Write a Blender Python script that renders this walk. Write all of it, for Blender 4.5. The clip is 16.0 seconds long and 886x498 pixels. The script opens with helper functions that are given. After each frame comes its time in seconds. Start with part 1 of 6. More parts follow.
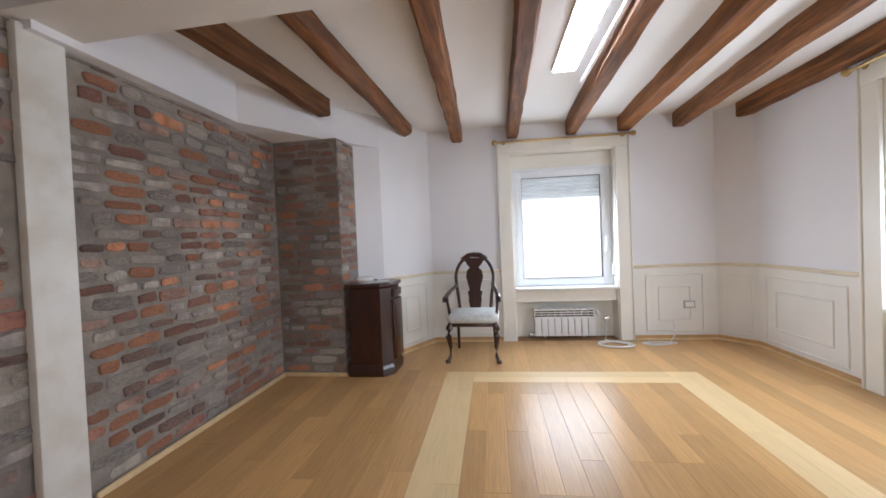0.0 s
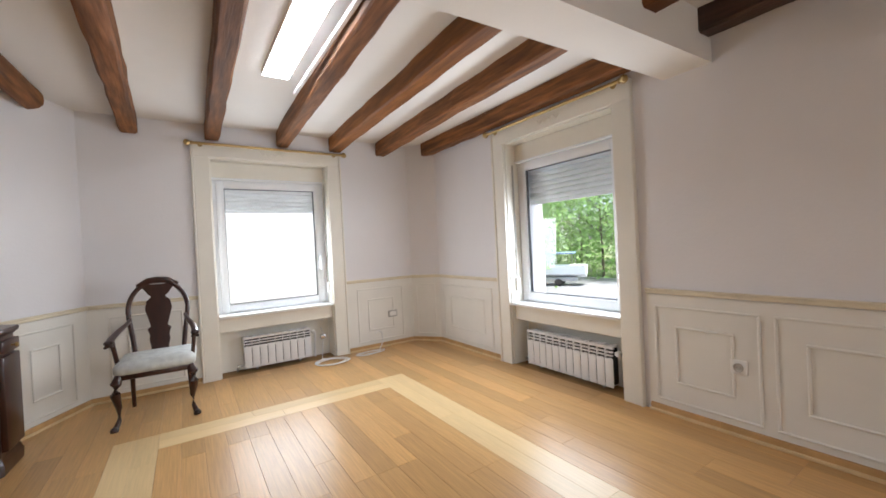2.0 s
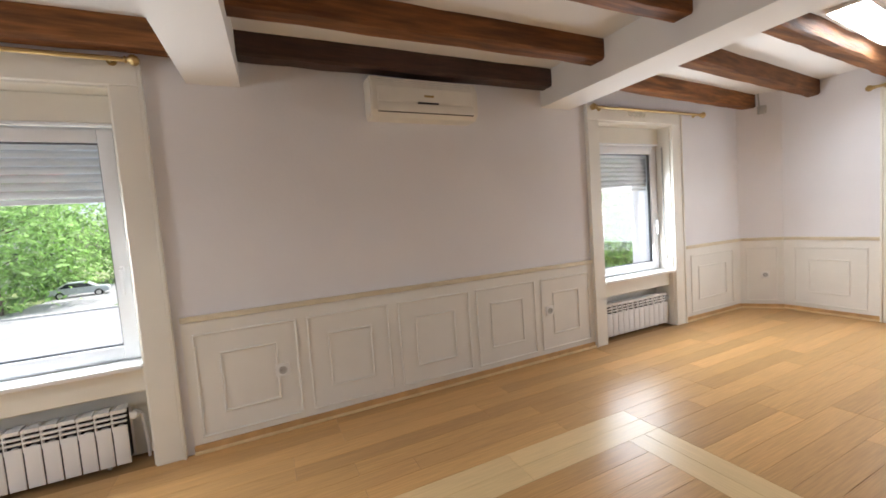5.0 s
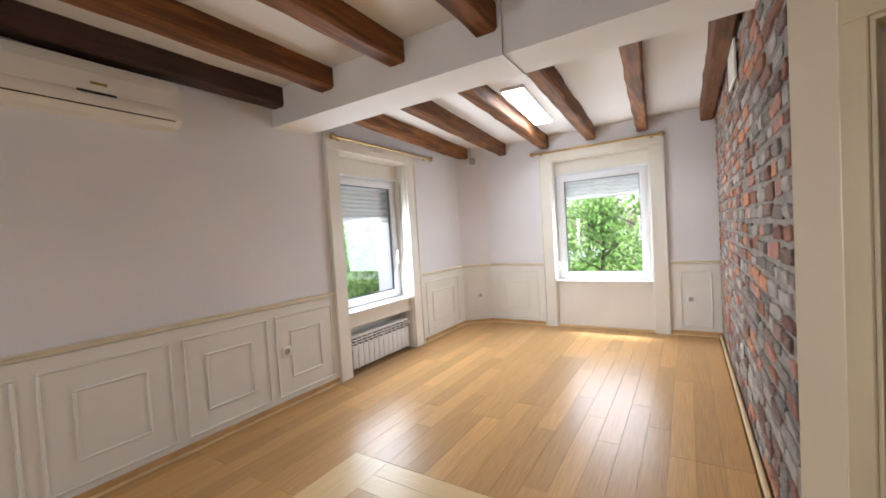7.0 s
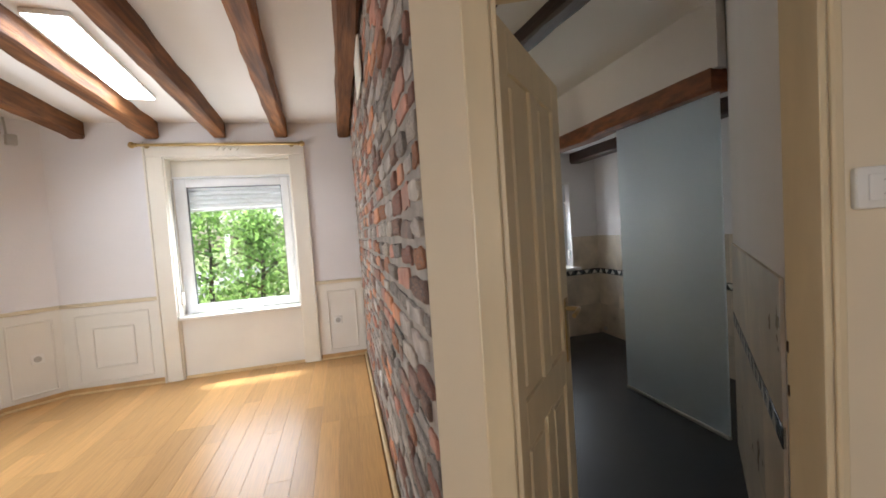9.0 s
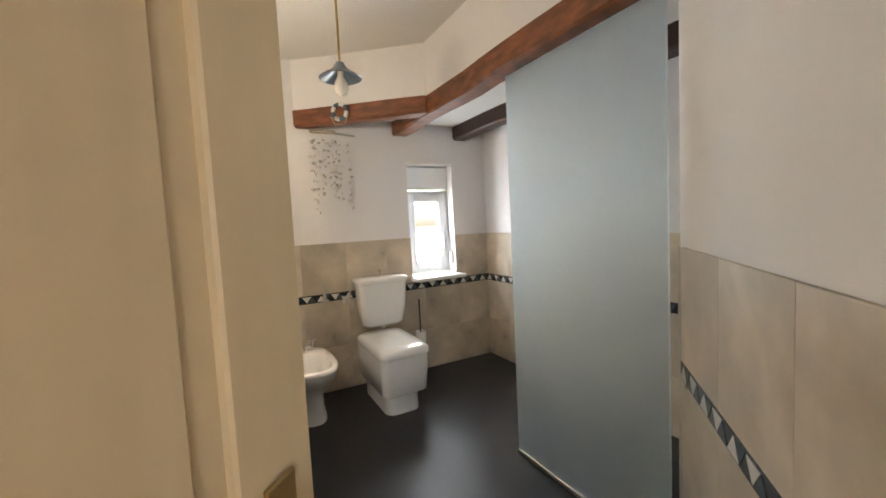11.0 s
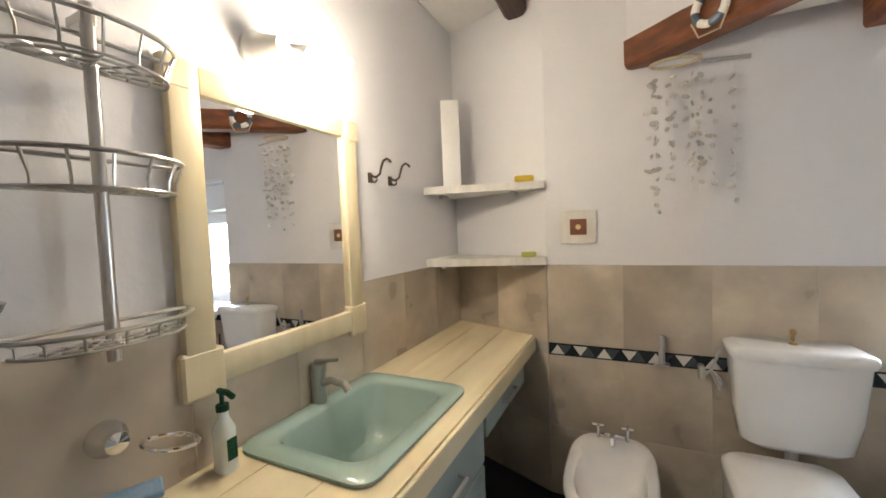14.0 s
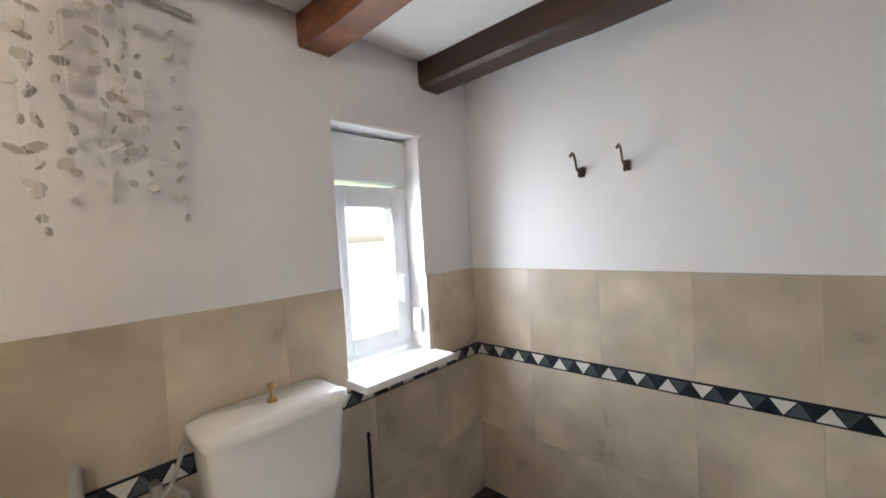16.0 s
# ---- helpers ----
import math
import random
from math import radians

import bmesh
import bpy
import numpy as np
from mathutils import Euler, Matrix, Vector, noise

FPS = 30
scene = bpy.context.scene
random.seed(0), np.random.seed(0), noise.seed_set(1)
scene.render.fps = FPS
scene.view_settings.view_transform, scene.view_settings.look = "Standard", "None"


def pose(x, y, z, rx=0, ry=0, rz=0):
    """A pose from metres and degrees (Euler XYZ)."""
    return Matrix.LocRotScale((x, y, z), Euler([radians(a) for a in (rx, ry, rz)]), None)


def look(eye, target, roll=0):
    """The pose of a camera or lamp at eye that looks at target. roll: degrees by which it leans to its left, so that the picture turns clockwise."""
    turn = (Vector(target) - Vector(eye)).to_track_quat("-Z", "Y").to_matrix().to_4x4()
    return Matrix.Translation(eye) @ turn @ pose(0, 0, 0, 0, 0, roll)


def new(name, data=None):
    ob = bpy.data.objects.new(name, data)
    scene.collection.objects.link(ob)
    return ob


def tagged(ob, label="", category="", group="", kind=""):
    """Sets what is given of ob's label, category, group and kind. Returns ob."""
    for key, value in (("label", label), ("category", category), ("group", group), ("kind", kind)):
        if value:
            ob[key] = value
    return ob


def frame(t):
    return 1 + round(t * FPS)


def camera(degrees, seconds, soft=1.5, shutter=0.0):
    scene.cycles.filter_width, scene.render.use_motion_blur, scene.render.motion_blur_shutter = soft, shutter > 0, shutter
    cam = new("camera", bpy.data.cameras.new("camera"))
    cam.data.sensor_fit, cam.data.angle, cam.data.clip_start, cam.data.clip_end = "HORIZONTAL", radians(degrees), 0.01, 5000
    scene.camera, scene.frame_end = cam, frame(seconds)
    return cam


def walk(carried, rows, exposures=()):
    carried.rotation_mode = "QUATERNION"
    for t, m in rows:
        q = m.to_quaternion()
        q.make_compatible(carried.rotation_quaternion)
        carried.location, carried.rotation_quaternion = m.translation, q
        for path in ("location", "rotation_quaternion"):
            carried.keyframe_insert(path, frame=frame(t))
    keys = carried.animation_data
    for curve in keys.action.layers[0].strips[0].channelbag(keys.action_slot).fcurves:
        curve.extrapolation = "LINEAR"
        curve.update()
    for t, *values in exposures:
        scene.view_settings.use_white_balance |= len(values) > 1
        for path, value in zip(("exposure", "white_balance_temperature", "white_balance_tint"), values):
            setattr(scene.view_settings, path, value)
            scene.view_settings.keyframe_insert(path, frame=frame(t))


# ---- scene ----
EXPO = [(0, 1.45, 5700, 10), (3, 1.35, 6200, 10), (4, 1.55, 5800, 10), (5, 1.4, 6200, 10), (8, 1.4, 5950, 10), (9, 1.35, 6300, 10), (9.6, 1.9, 6950, 10), (11.6, 2.75, 6450, 10), (13, 2.75, 6300, 10), (14, 2.75, 6050, 10), (16, 2.55, 6150, 10)]
SIZE = 1.1  # metres for one unit of the plan below
cam = camera(97.2, 16.0, soft=1.7)
PATH = [
    (0, (0.116, 0.154, 1.193), (-0.138, 2.137, 1.154), -2.4),
    (0.5, (0.149, 0.149, 1.222), (0.053, 2.147, 1.191), -2.8),
    (1, (0.172, 0.153, 1.216), (0.403, 2.139, 1.197), -3.0),
    (1.5, (0.125, 0.224, 1.229), (0.792, 2.109, 1.206), -3.0),
    (2, (0.107, 0.324, 1.207), (1.211, 1.992, 1.186), -2.9),
    (2.5, (0.137, 0.509, 1.221), (1.592, 1.881, 1.171), -3.1),
    (3, (0.208, 0.732, 1.248), (1.928, 1.749, 1.158), -3.4),
    (3.5, (0.186, 1.003, 1.288), (2.091, 1.601, 1.161), -3.7),
    (4, (0.09, 1.149, 1.249), (2.085, 1.239, 1.134), -3.9),
    (4.5, (0.038, 1.249, 1.276), (1.992, 0.841, 1.145), -4.1),
    (5, (0.027, 1.331, 1.289), (1.838, 0.493, 1.154), -4.2),
    (5.2, (0.025, 1.345, 1.296), (1.762, 0.362, 1.163), -4.1),
    (7.3, (0.029, 0.888, 1.284), (0.931, -0.896, 1.214), -3.4),
    (7.5, (0.035, 0.816, 1.286), (0.808, -1.027, 1.211), -3.3),
    (8, (0.11, 0.605, 1.316), (0.503, -1.354, 1.231), -3.4),
    (8.5, (0.098, 0.435, 1.296), (0.055, -1.562, 1.212), -4.1),
    (9, (-0.077, 0.193, 1.284), (-0.576, -1.741, 1.19), -3.9),
    (9.3, (-0.201, 0.032, 1.231), (-0.971, -1.812, 1.146), -3.7),
    (9.5, (-0.291, -0.057, 1.238), (-1.198, -1.837, 1.138), -3.1),
    (9.7, (-0.377, -0.173, 1.218), (-1.405, -1.886, 1.128), -2.9),
    (10.5, (-0.69, -0.46, 1.22), (-1.68, -2.2, 1.1), -2.9),
    (11.2, (-0.9, -0.84, 1.24), (-1.84, -2.605, 1.09), -2.8),
    (11.8, (-0.983, -1.153, 1.269), (-1.812, -2.964, 1.082), -1.9),
    (12, (-1.006, -1.245, 1.251), (-1.566, -3.158, 1.093), -1.2),
    (12.5, (-1.058, -1.368, 1.251), (-0.913, -3.357, 1.1), -0.5),
    (13, (-1.081, -1.497, 1.257), (-0.326, -3.345, 1.136), -1.7),
    (13.5, (-1.176, -1.621, 1.276), (-0.091, -3.299, 1.17), -2.7),
    (14, (-1.311, -1.792, 1.299), (-0.442, -3.59, 1.197), -2.2),
    (14.5, (-1.295, -1.98, 1.278), (-1.117, -3.97, 1.188), -2.7),
    (15, (-1.225, -2.134, 1.316), (-1.674, -4.077, 1.171), -3.6),
    (15.5, (-1.276, -2.225, 1.272), (-2.137, -4.027, 1.167), -3.7),
    (16, (-1.373, -2.45, 1.284), (-2.837, -3.811, 1.211), -3.2),
]
walk(cam, [(t, look(Vector(eye) * SIZE, Vector(target) * SIZE, roll)) for t, eye, target, roll in PATH], exposures=EXPO)

# ---- light ----
world = bpy.data.worlds.new("world")
scene.world = world
world.use_nodes = True
wn, wl = world.node_tree.nodes, world.node_tree.links
sky = wn.new("ShaderNodeTexSky")
sky.sky_type, sky.sun_disc = "NISHITA", False
sky.sun_elevation, sky.sun_rotation = radians(70), radians(164)
sky.air_density, sky.dust_density = 1.0, 3.0
wl.new(sky.outputs[0], wn["Background"].inputs[0])
wn["Background"].inputs[1].default_value = 0.15
sun = new("sun", bpy.data.lights.new("sun", "SUN"))
sun.data.energy, sun.data.angle, sun.data.color = 5.0, radians(10), (1, 0.96, 0.9)
sun.matrix_world = look((2, -7, 20), (0, 0, 0))


def window_light(name, eye, target, w, h, power, color=(0.93, 0.97, 1.0)):
    ob = new(name, bpy.data.lights.new(name, "AREA"))
    ob.data.shape, ob.data.size, ob.data.size_y = "RECTANGLE", w, h
    ob.data.energy, ob.data.color = power * SIZE ** 2, color
    ob.matrix_world = look(eye, target)
    return ob


window_light("sky_light_north", (0.93, 4.86, 1.15), (0.93, 0, 0.9), 0.95, 0.85, 9.5)
window_light("sky_light_east", (2.88, 2.58, 1.15), (0, 2.58, 0.9), 0.9, 0.85, 11)
window_light("sky_light_east", (2.88, -2.12, 1.15), (0, -2.12, 0.9), 0.8, 0.85, 12)
window_light("sky_light_south", (0.93, -4.23, 1.2), (0.93, 0, 0.9), 0.9, 0.95, 9)
window_light("sky_light_bath", (-2.35, -3.785, 1.15), (-2.1, 0, 0.8), 0.22, 0.5, 1.5)

# ---- materials ----


def mat(name, color, rough=0.5, metal=0.0, var=0.12, scale=6.0, bump=0.0, bscale=80.0, island=0.0, obrand=0.0,
        stretch=(1, 1, 1), spec=0.5, dark=None, darkscale=2.0, darkamt=0.0, coat=0.0, rvar=0.0):
    m = bpy.data.materials.new(name)
    m.use_nodes = True
    n, l = m.node_tree.nodes, m.node_tree.links
    b = n["Principled BSDF"]
    b.inputs["Roughness"].default_value = rough
    b.inputs["Metallic"].default_value = metal
    b.inputs["Specular IOR Level"].default_value = spec
    b.inputs["Coat Weight"].default_value = coat
    tc = n.new("ShaderNodeTexCoord")
    mp = n.new("ShaderNodeMapping")
    mp.inputs["Scale"].default_value = stretch
    l.new(tc.outputs["Object"], mp.inputs["Vector"])
    t1 = n.new("ShaderNodeTexNoise")
    t1.inputs["Scale"].default_value, t1.inputs["Detail"].default_value = scale, 6
    l.new(mp.outputs[0], t1.inputs["Vector"])
    ramp = n.new("ShaderNodeMapRange")
    ramp.inputs["From Min"].default_value, ramp.inputs["From Max"].default_value = 0.3, 0.7
    ramp.inputs["To Min"].default_value, ramp.inputs["To Max"].default_value = 1 - var, 1 + var
    l.new(t1.outputs["Fac"], ramp.inputs["Value"])
    hsv = n.new("ShaderNodeHueSaturation")
    hsv.inputs["Color"].default_value = (*color, 1)
    value = ramp.outputs[0]
    for amount, kind in ((obrand, "o"), (island, "i")):
        if amount:
            src = n.new("ShaderNodeObjectInfo").outputs["Random"] if kind == "o" else n.new("ShaderNodeNewGeometry").outputs["Random Per Island"]
            r2 = n.new("ShaderNodeMapRange")
            r2.inputs["To Min"].default_value, r2.inputs["To Max"].default_value = 1 - amount, 1 + amount
            l.new(src, r2.inputs["Value"])
            mul = n.new("ShaderNodeMath")
            mul.operation = "MULTIPLY"
            l.new(value, mul.inputs[0]), l.new(r2.outputs[0], mul.inputs[1])
            value = mul.outputs[0]
            add = n.new("ShaderNodeVectorMath")
            add.operation = "ADD"
            l.new(tc.outputs["Object"], add.inputs[0])
            sc = n.new("ShaderNodeMath")
            sc.operation = "MULTIPLY"
            sc.inputs[1].default_value = 37.0
            l.new(src, sc.inputs[0]), l.new(sc.outputs[0], add.inputs[1])
            l.new(add.outputs[0], mp.inputs["Vector"])
    l.new(value, hsv.inputs["Value"])
    col = hsv.outputs[0]
    if dark:
        t2 = n.new("ShaderNodeTexNoise")
        t2.inputs["Scale"].default_value, t2.inputs["Detail"].default_value = darkscale, 8
        l.new(mp.outputs[0], t2.inputs["Vector"])
        r3 = n.new("ShaderNodeMapRange")
        r3.inputs["From Min"].default_value, r3.inputs["From Max"].default_value = 0.45, 0.65
        r3.inputs["To Max"].default_value = darkamt
        l.new(t2.outputs["Fac"], r3.inputs["Value"])
        mix = n.new("ShaderNodeMix")
        mix.data_type = "RGBA"
        l.new(r3.outputs[0], mix.inputs["Factor"])
        l.new(col, mix.inputs[6])
        mix.inputs[7].default_value = (*dark, 1)
        col = mix.outputs[2]
    l.new(col, b.inputs["Base Color"])
    if rvar:
        r4 = n.new("ShaderNodeMapRange")
        r4.inputs["To Min"].default_value, r4.inputs["To Max"].default_value = rough - rvar, rough + rvar
        l.new(t1.outputs["Fac"], r4.inputs["Value"]), l.new(r4.outputs[0], b.inputs["Roughness"])
    if bump:
        t3 = n.new("ShaderNodeTexNoise")
        t3.inputs["Scale"].default_value, t3.inputs["Detail"].default_value = bscale, 5
        l.new(mp.outputs[0], t3.inputs["Vector"])
        bp = n.new("ShaderNodeBump")
        bp.inputs["Strength"].default_value, bp.inputs["Distance"].default_value = bump, 0.01
        l.new(t3.outputs["Fac"], bp.inputs["Height"]), l.new(bp.outputs[0], b.inputs["Normal"])
    return m


def glow(name, color, strength):
    m = bpy.data.materials.new(name)
    m.use_nodes = True
    b = m.node_tree.nodes["Principled BSDF"]
    b.inputs["Base Color"].default_value = (*color, 1)
    b.inputs["Emission Color"].default_value = (*color, 1)
    b.inputs["Emission Strength"].default_value = strength
    return m


def glass_mat(name, color=(1, 1, 1), rough=0.0):
    m = bpy.data.materials.new(name)
    m.use_nodes = True
    b = m.node_tree.nodes["Principled BSDF"]
    b.inputs["Base Color"].default_value = (*color, 1)
    b.inputs["Transmission Weight"].default_value, b.inputs["Roughness"].default_value = 1, rough
    b.inputs["IOR"].default_value = 1.45
    return m


PLASTER = mat("plaster", (0.79, 0.775, 0.79), 0.85, var=0.03, scale=1.2, bump=0.12, bscale=45)
CEILING = mat("ceiling_paint", (0.80, 0.78, 0.755), 0.9, var=0.03, scale=1.5, bump=0.1, bscale=40)
CREAM = mat("cream_panel_paint", (0.80, 0.78, 0.725), 0.5, var=0.04, scale=2.5, bump=0.04, bscale=30)
CASING = mat("casing_paint", (0.82, 0.79, 0.71), 0.45, var=0.04, scale=3, bump=0.03, bscale=40)
PVC = mat("white_pvc", (0.85, 0.87, 0.9), 0.3, var=0.02)
SILL = mat("white_sill", (0.85, 0.85, 0.84), 0.3, var=0.04, scale=4)
SLAT = mat("shutter_plastic", (0.8, 0.82, 0.82), 0.5, var=0.05)
GREYSEAL = mat("grey_seal", (0.12, 0.13, 0.14), 0.6)
WARMCREAM = mat("warm_cream_paint", (0.8, 0.69, 0.52), 0.5, var=0.04, scale=2, bump=0.05, bscale=30)
CHIPPED = mat("chipped_paint", (0.8, 0.78, 0.73), 0.55, var=0.04, scale=4, bump=0.1, bscale=20, dark=(0.5, 0.4, 0.27), darkscale=5.0, darkamt=0.35)
BRONZE = mat("dark_bronze", (0.09, 0.065, 0.045), 0.35, metal=0.8)
RAIL = mat("dado_rail_paint", (0.74, 0.66, 0.5), 0.45, var=0.08, scale=8)
BEAM = mat("stained_beam", (0.21, 0.085, 0.028), 0.65, spec=0.25, var=0.35, scale=5, stretch=(9, 0.8, 9), bump=0.35, bscale=10, obrand=0.25, dark=(0.06, 0.026, 0.012), darkscale=2.2, darkamt=0.7)
BEAMLIGHT = mat("oak_stained_beam", (0.27, 0.105, 0.027), 0.6, spec=0.25, var=0.3, scale=4, stretch=(9, 0.8, 9), bump=0.3, bscale=9, obrand=0.15, dark=(0.1, 0.04, 0.014), darkscale=1.5, darkamt=0.6)
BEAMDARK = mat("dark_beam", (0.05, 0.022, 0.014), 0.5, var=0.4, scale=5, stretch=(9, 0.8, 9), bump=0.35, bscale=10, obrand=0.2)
REDBEAM = mat("red_brown_beam", (0.21, 0.07, 0.025), 0.5, var=0.3, scale=4, stretch=(3, 3, 9), bump=0.3, bscale=10, dark=(0.07, 0.025, 0.012), darkscale=3, darkamt=0.5)
MORTAR = mat("mortar", (0.3, 0.257, 0.218), 0.95, var=0.25, scale=9, bump=0.9, bscale=35, dark=(0.1, 0.09, 0.085), darkscale=2, darkamt=0.5)
PLANK = mat("bamboo_plank", (0.56, 0.33, 0.13), 0.31, spec=0.3, var=0.13, scale=5, stretch=(28, 0.9, 1), bump=0.03, bscale=8, obrand=0.15, rvar=0.06)
PLANKLIGHT = mat("pale_bamboo_plank", (0.76, 0.56, 0.29), 0.31, spec=0.3, var=0.07, scale=5, stretch=(28, 0.9, 1), bump=0.03, bscale=8, obrand=0.06, rvar=0.06)
JOINT = mat("floor_joint", (0.33, 0.19, 0.075), 0.7)
SKIRT = mat("skirting_wood", (0.55, 0.33, 0.14), 0.4, var=0.15, scale=10)
SKIRTPALE = mat("pale_quadrant_wood", (0.72, 0.54, 0.3), 0.4, var=0.1, scale=10)
MAHOGANY = mat("mahogany", (0.036, 0.010, 0.006), 0.28, var=0.35, scale=5, stretch=(6, 6, 1), coat=0.15)
DARKWOOD = mat("dark_carved_wood", (0.02, 0.008, 0.006), 0.35, var=0.3)
SEATCLOTH = mat("embroidered_cloth", (0.62, 0.64, 0.62), 0.9, var=0.1, scale=25, bump=0.3, bscale=300, dark=(0.38, 0.4, 0.44), darkscale=16, darkamt=0.35)
RADWHITE = mat("radiator_enamel", (0.84, 0.83, 0.82), 0.3, var=0.03)
# plain black parts, and the shade painted into gaps
BLACK = mat("black_parts_and_gap_shade", (0.01, 0.01, 0.01), 0.8)
BRASS = mat("aged_brass", (0.5, 0.36, 0.16), 0.35, metal=0.9, var=0.15)
STEEL = mat("brushed_steel", (0.55, 0.54, 0.52), 0.28, metal=1.0, var=0.08)
CHROME = mat("chrome", (0.75, 0.76, 0.78), 0.08, metal=1.0, var=0.02)
CABLE = mat("white_cable", (0.8, 0.8, 0.8), 0.5)
ACWHITE = mat("aged_white_plastic", (0.8, 0.76, 0.68), 0.4, var=0.04)
SOCKET = mat("socket_plastic", (0.82, 0.81, 0.78), 0.35, var=0.02)
GREYPLASTIC = mat("grey_plastic", (0.45, 0.44, 0.42), 0.4)
TILE = mat("beige_tile", (0.54, 0.465, 0.37), 0.3, var=0.26, scale=4.5, bump=0.03, bscale=20, obrand=0.1, dark=(0.42, 0.35, 0.27), darkscale=3.2, darkamt=0.7, rvar=0.08)
GROUT = mat("tile_grout", (0.5, 0.45, 0.39), 0.9)
SLATEFLOOR = mat("dark_vinyl_floor", (0.016, 0.016, 0.02), 0.42, var=0.3, scale=4, bump=0.03, bscale=60, rvar=0.1)
BANDBLACK = mat("black_mosaic", (0.02, 0.025, 0.03), 0.25, var=0.3, scale=12)
BANDGREY = mat("charcoal_mosaic", (0.07, 0.085, 0.095), 0.25, var=0.3, scale=12)
BANDWHITE = mat("white_mosaic", (0.72, 0.7, 0.66), 0.25, var=0.06)
CERAMIC = mat("white_ceramic", (0.84, 0.83, 0.82), 0.1, var=0.015, coat=0.3)
BASIN = mat("sea_green_ceramic", (0.31, 0.41, 0.37), 0.12, var=0.06, scale=3, coat=0.3)
COUNTER = mat("cream_painted_boards", (0.74, 0.64, 0.43), 0.42, var=0.06, scale=3, stretch=(6, 1, 1), bump=0.05, bscale=12, dark=(0.5, 0.4, 0.17), darkscale=1.6, darkamt=0.35)
CABGREEN = mat("grey_green_cabinet", (0.3, 0.36, 0.35), 0.45, var=0.06)
MIRROR = mat("mirror_silver", (0.93, 0.93, 0.93), 0.0, metal=1.0, var=0.0)
FROSTED = glass_mat("frosted_glass", (0.86, 0.95, 1.0), 0.8)
CLEAR = glass_mat("clear_glass")
SOAPGLASS = glass_mat("soap_dish_glass", (0.95, 0.95, 0.92), 0.15)
CLEARPLASTIC = mat("milky_plastic", (0.72, 0.76, 0.73), 0.15, var=0.03)
TOWEL = mat("green_towel", (0.012, 0.075, 0.03), 0.95, var=0.3, scale=18, bump=0.8, bscale=220)
DOORPAINT = mat("cream_door_paint", (0.72, 0.6, 0.4), 0.4, var=0.06, scale=3, stretch=(5, 5, 1))
YELLOW = mat("yellow_sponge", (0.7, 0.5, 0.05), 0.9, bump=0.4, bscale=120)
LIME = mat("lime_soap", (0.5, 0.52, 0.12), 0.5)
BLUESCRUB = mat("blue_scourer", (0.2, 0.3, 0.45), 0.9, bump=0.4)
SHELFWHITE = mat("whitewashed_wood", (0.72, 0.69, 0.64), 0.6, var=0.12, scale=5, stretch=(4, 1, 1))
SHELL = mat("shell_pieces", (0.72, 0.69, 0.65), 0.4, var=0.2, obrand=0.3, island=0.35)
ENAMEL = mat("blue_enamel", (0.1, 0.14, 0.19), 0.25, var=0.1)
ROPE = mat("rope", (0.6, 0.5, 0.33), 0.9, bump=0.4)
LED = glow("led_panel", (0.96, 0.98, 1.0), 8.5)
BULB = glow("warm_lamp_glass", (1.0, 0.84, 0.62), 19.0)
OFFBULB = mat("white_bulb_glass", (0.85, 0.82, 0.75), 0.2)
LEAF = mat("leaves", (0.25, 0.4, 0.12), 0.6, var=0.35, scale=2, island=0.5)
LEAFDARK = mat("conifer_leaves", (0.2, 0.32, 0.17), 0.6, var=0.35, scale=2, island=0.5)
BARK = mat("bark", (0.12, 0.09, 0.07), 0.9, var=0.3, bump=0.5, bscale=20)
ASPHALT = mat("asphalt", (0.2, 0.2, 0.2), 0.9, var=0.15, scale=0.8, bump=0.2)
GRASS = mat("grass_ground", (0.11, 0.16, 0.05), 0.95, var=0.4, scale=0.7, dark=(0.25, 0.2, 0.1), darkscale=0.3, darkamt=0.5)
FACADE = mat("white_facade", (0.5, 0.49, 0.465), 0.9, var=0.05, scale=1, bump=0.1)
ROOF = mat("red_roof", (0.42, 0.14, 0.09), 0.9, var=0.2)
CONCRETE = mat("concrete", (0.5, 0.49, 0.46), 0.9, var=0.15, scale=2)
CARPAINT = mat("silver_car_paint", (0.5, 0.52, 0.55), 0.3, metal=0.4)
DARKGLASS = mat("dark_glass", (0.03, 0.035, 0.04), 0.08)

for m in (LEAF, LEAFDARK):
    n, l = m.node_tree.nodes, m.node_tree.links
    b = n["Principled BSDF"]
    tr, mx = n.new("ShaderNodeBsdfTranslucent"), n.new("ShaderNodeMixShader")
    l.new(b.inputs["Base Color"].links[0].from_socket, tr.inputs["Color"])
    mx.inputs[0].default_value = 0.6
    l.new(b.outputs[0], mx.inputs[1]), l.new(tr.outputs[0], mx.inputs[2])
    l.new(mx.outputs[0], n["Material Output"].inputs["Surface"])

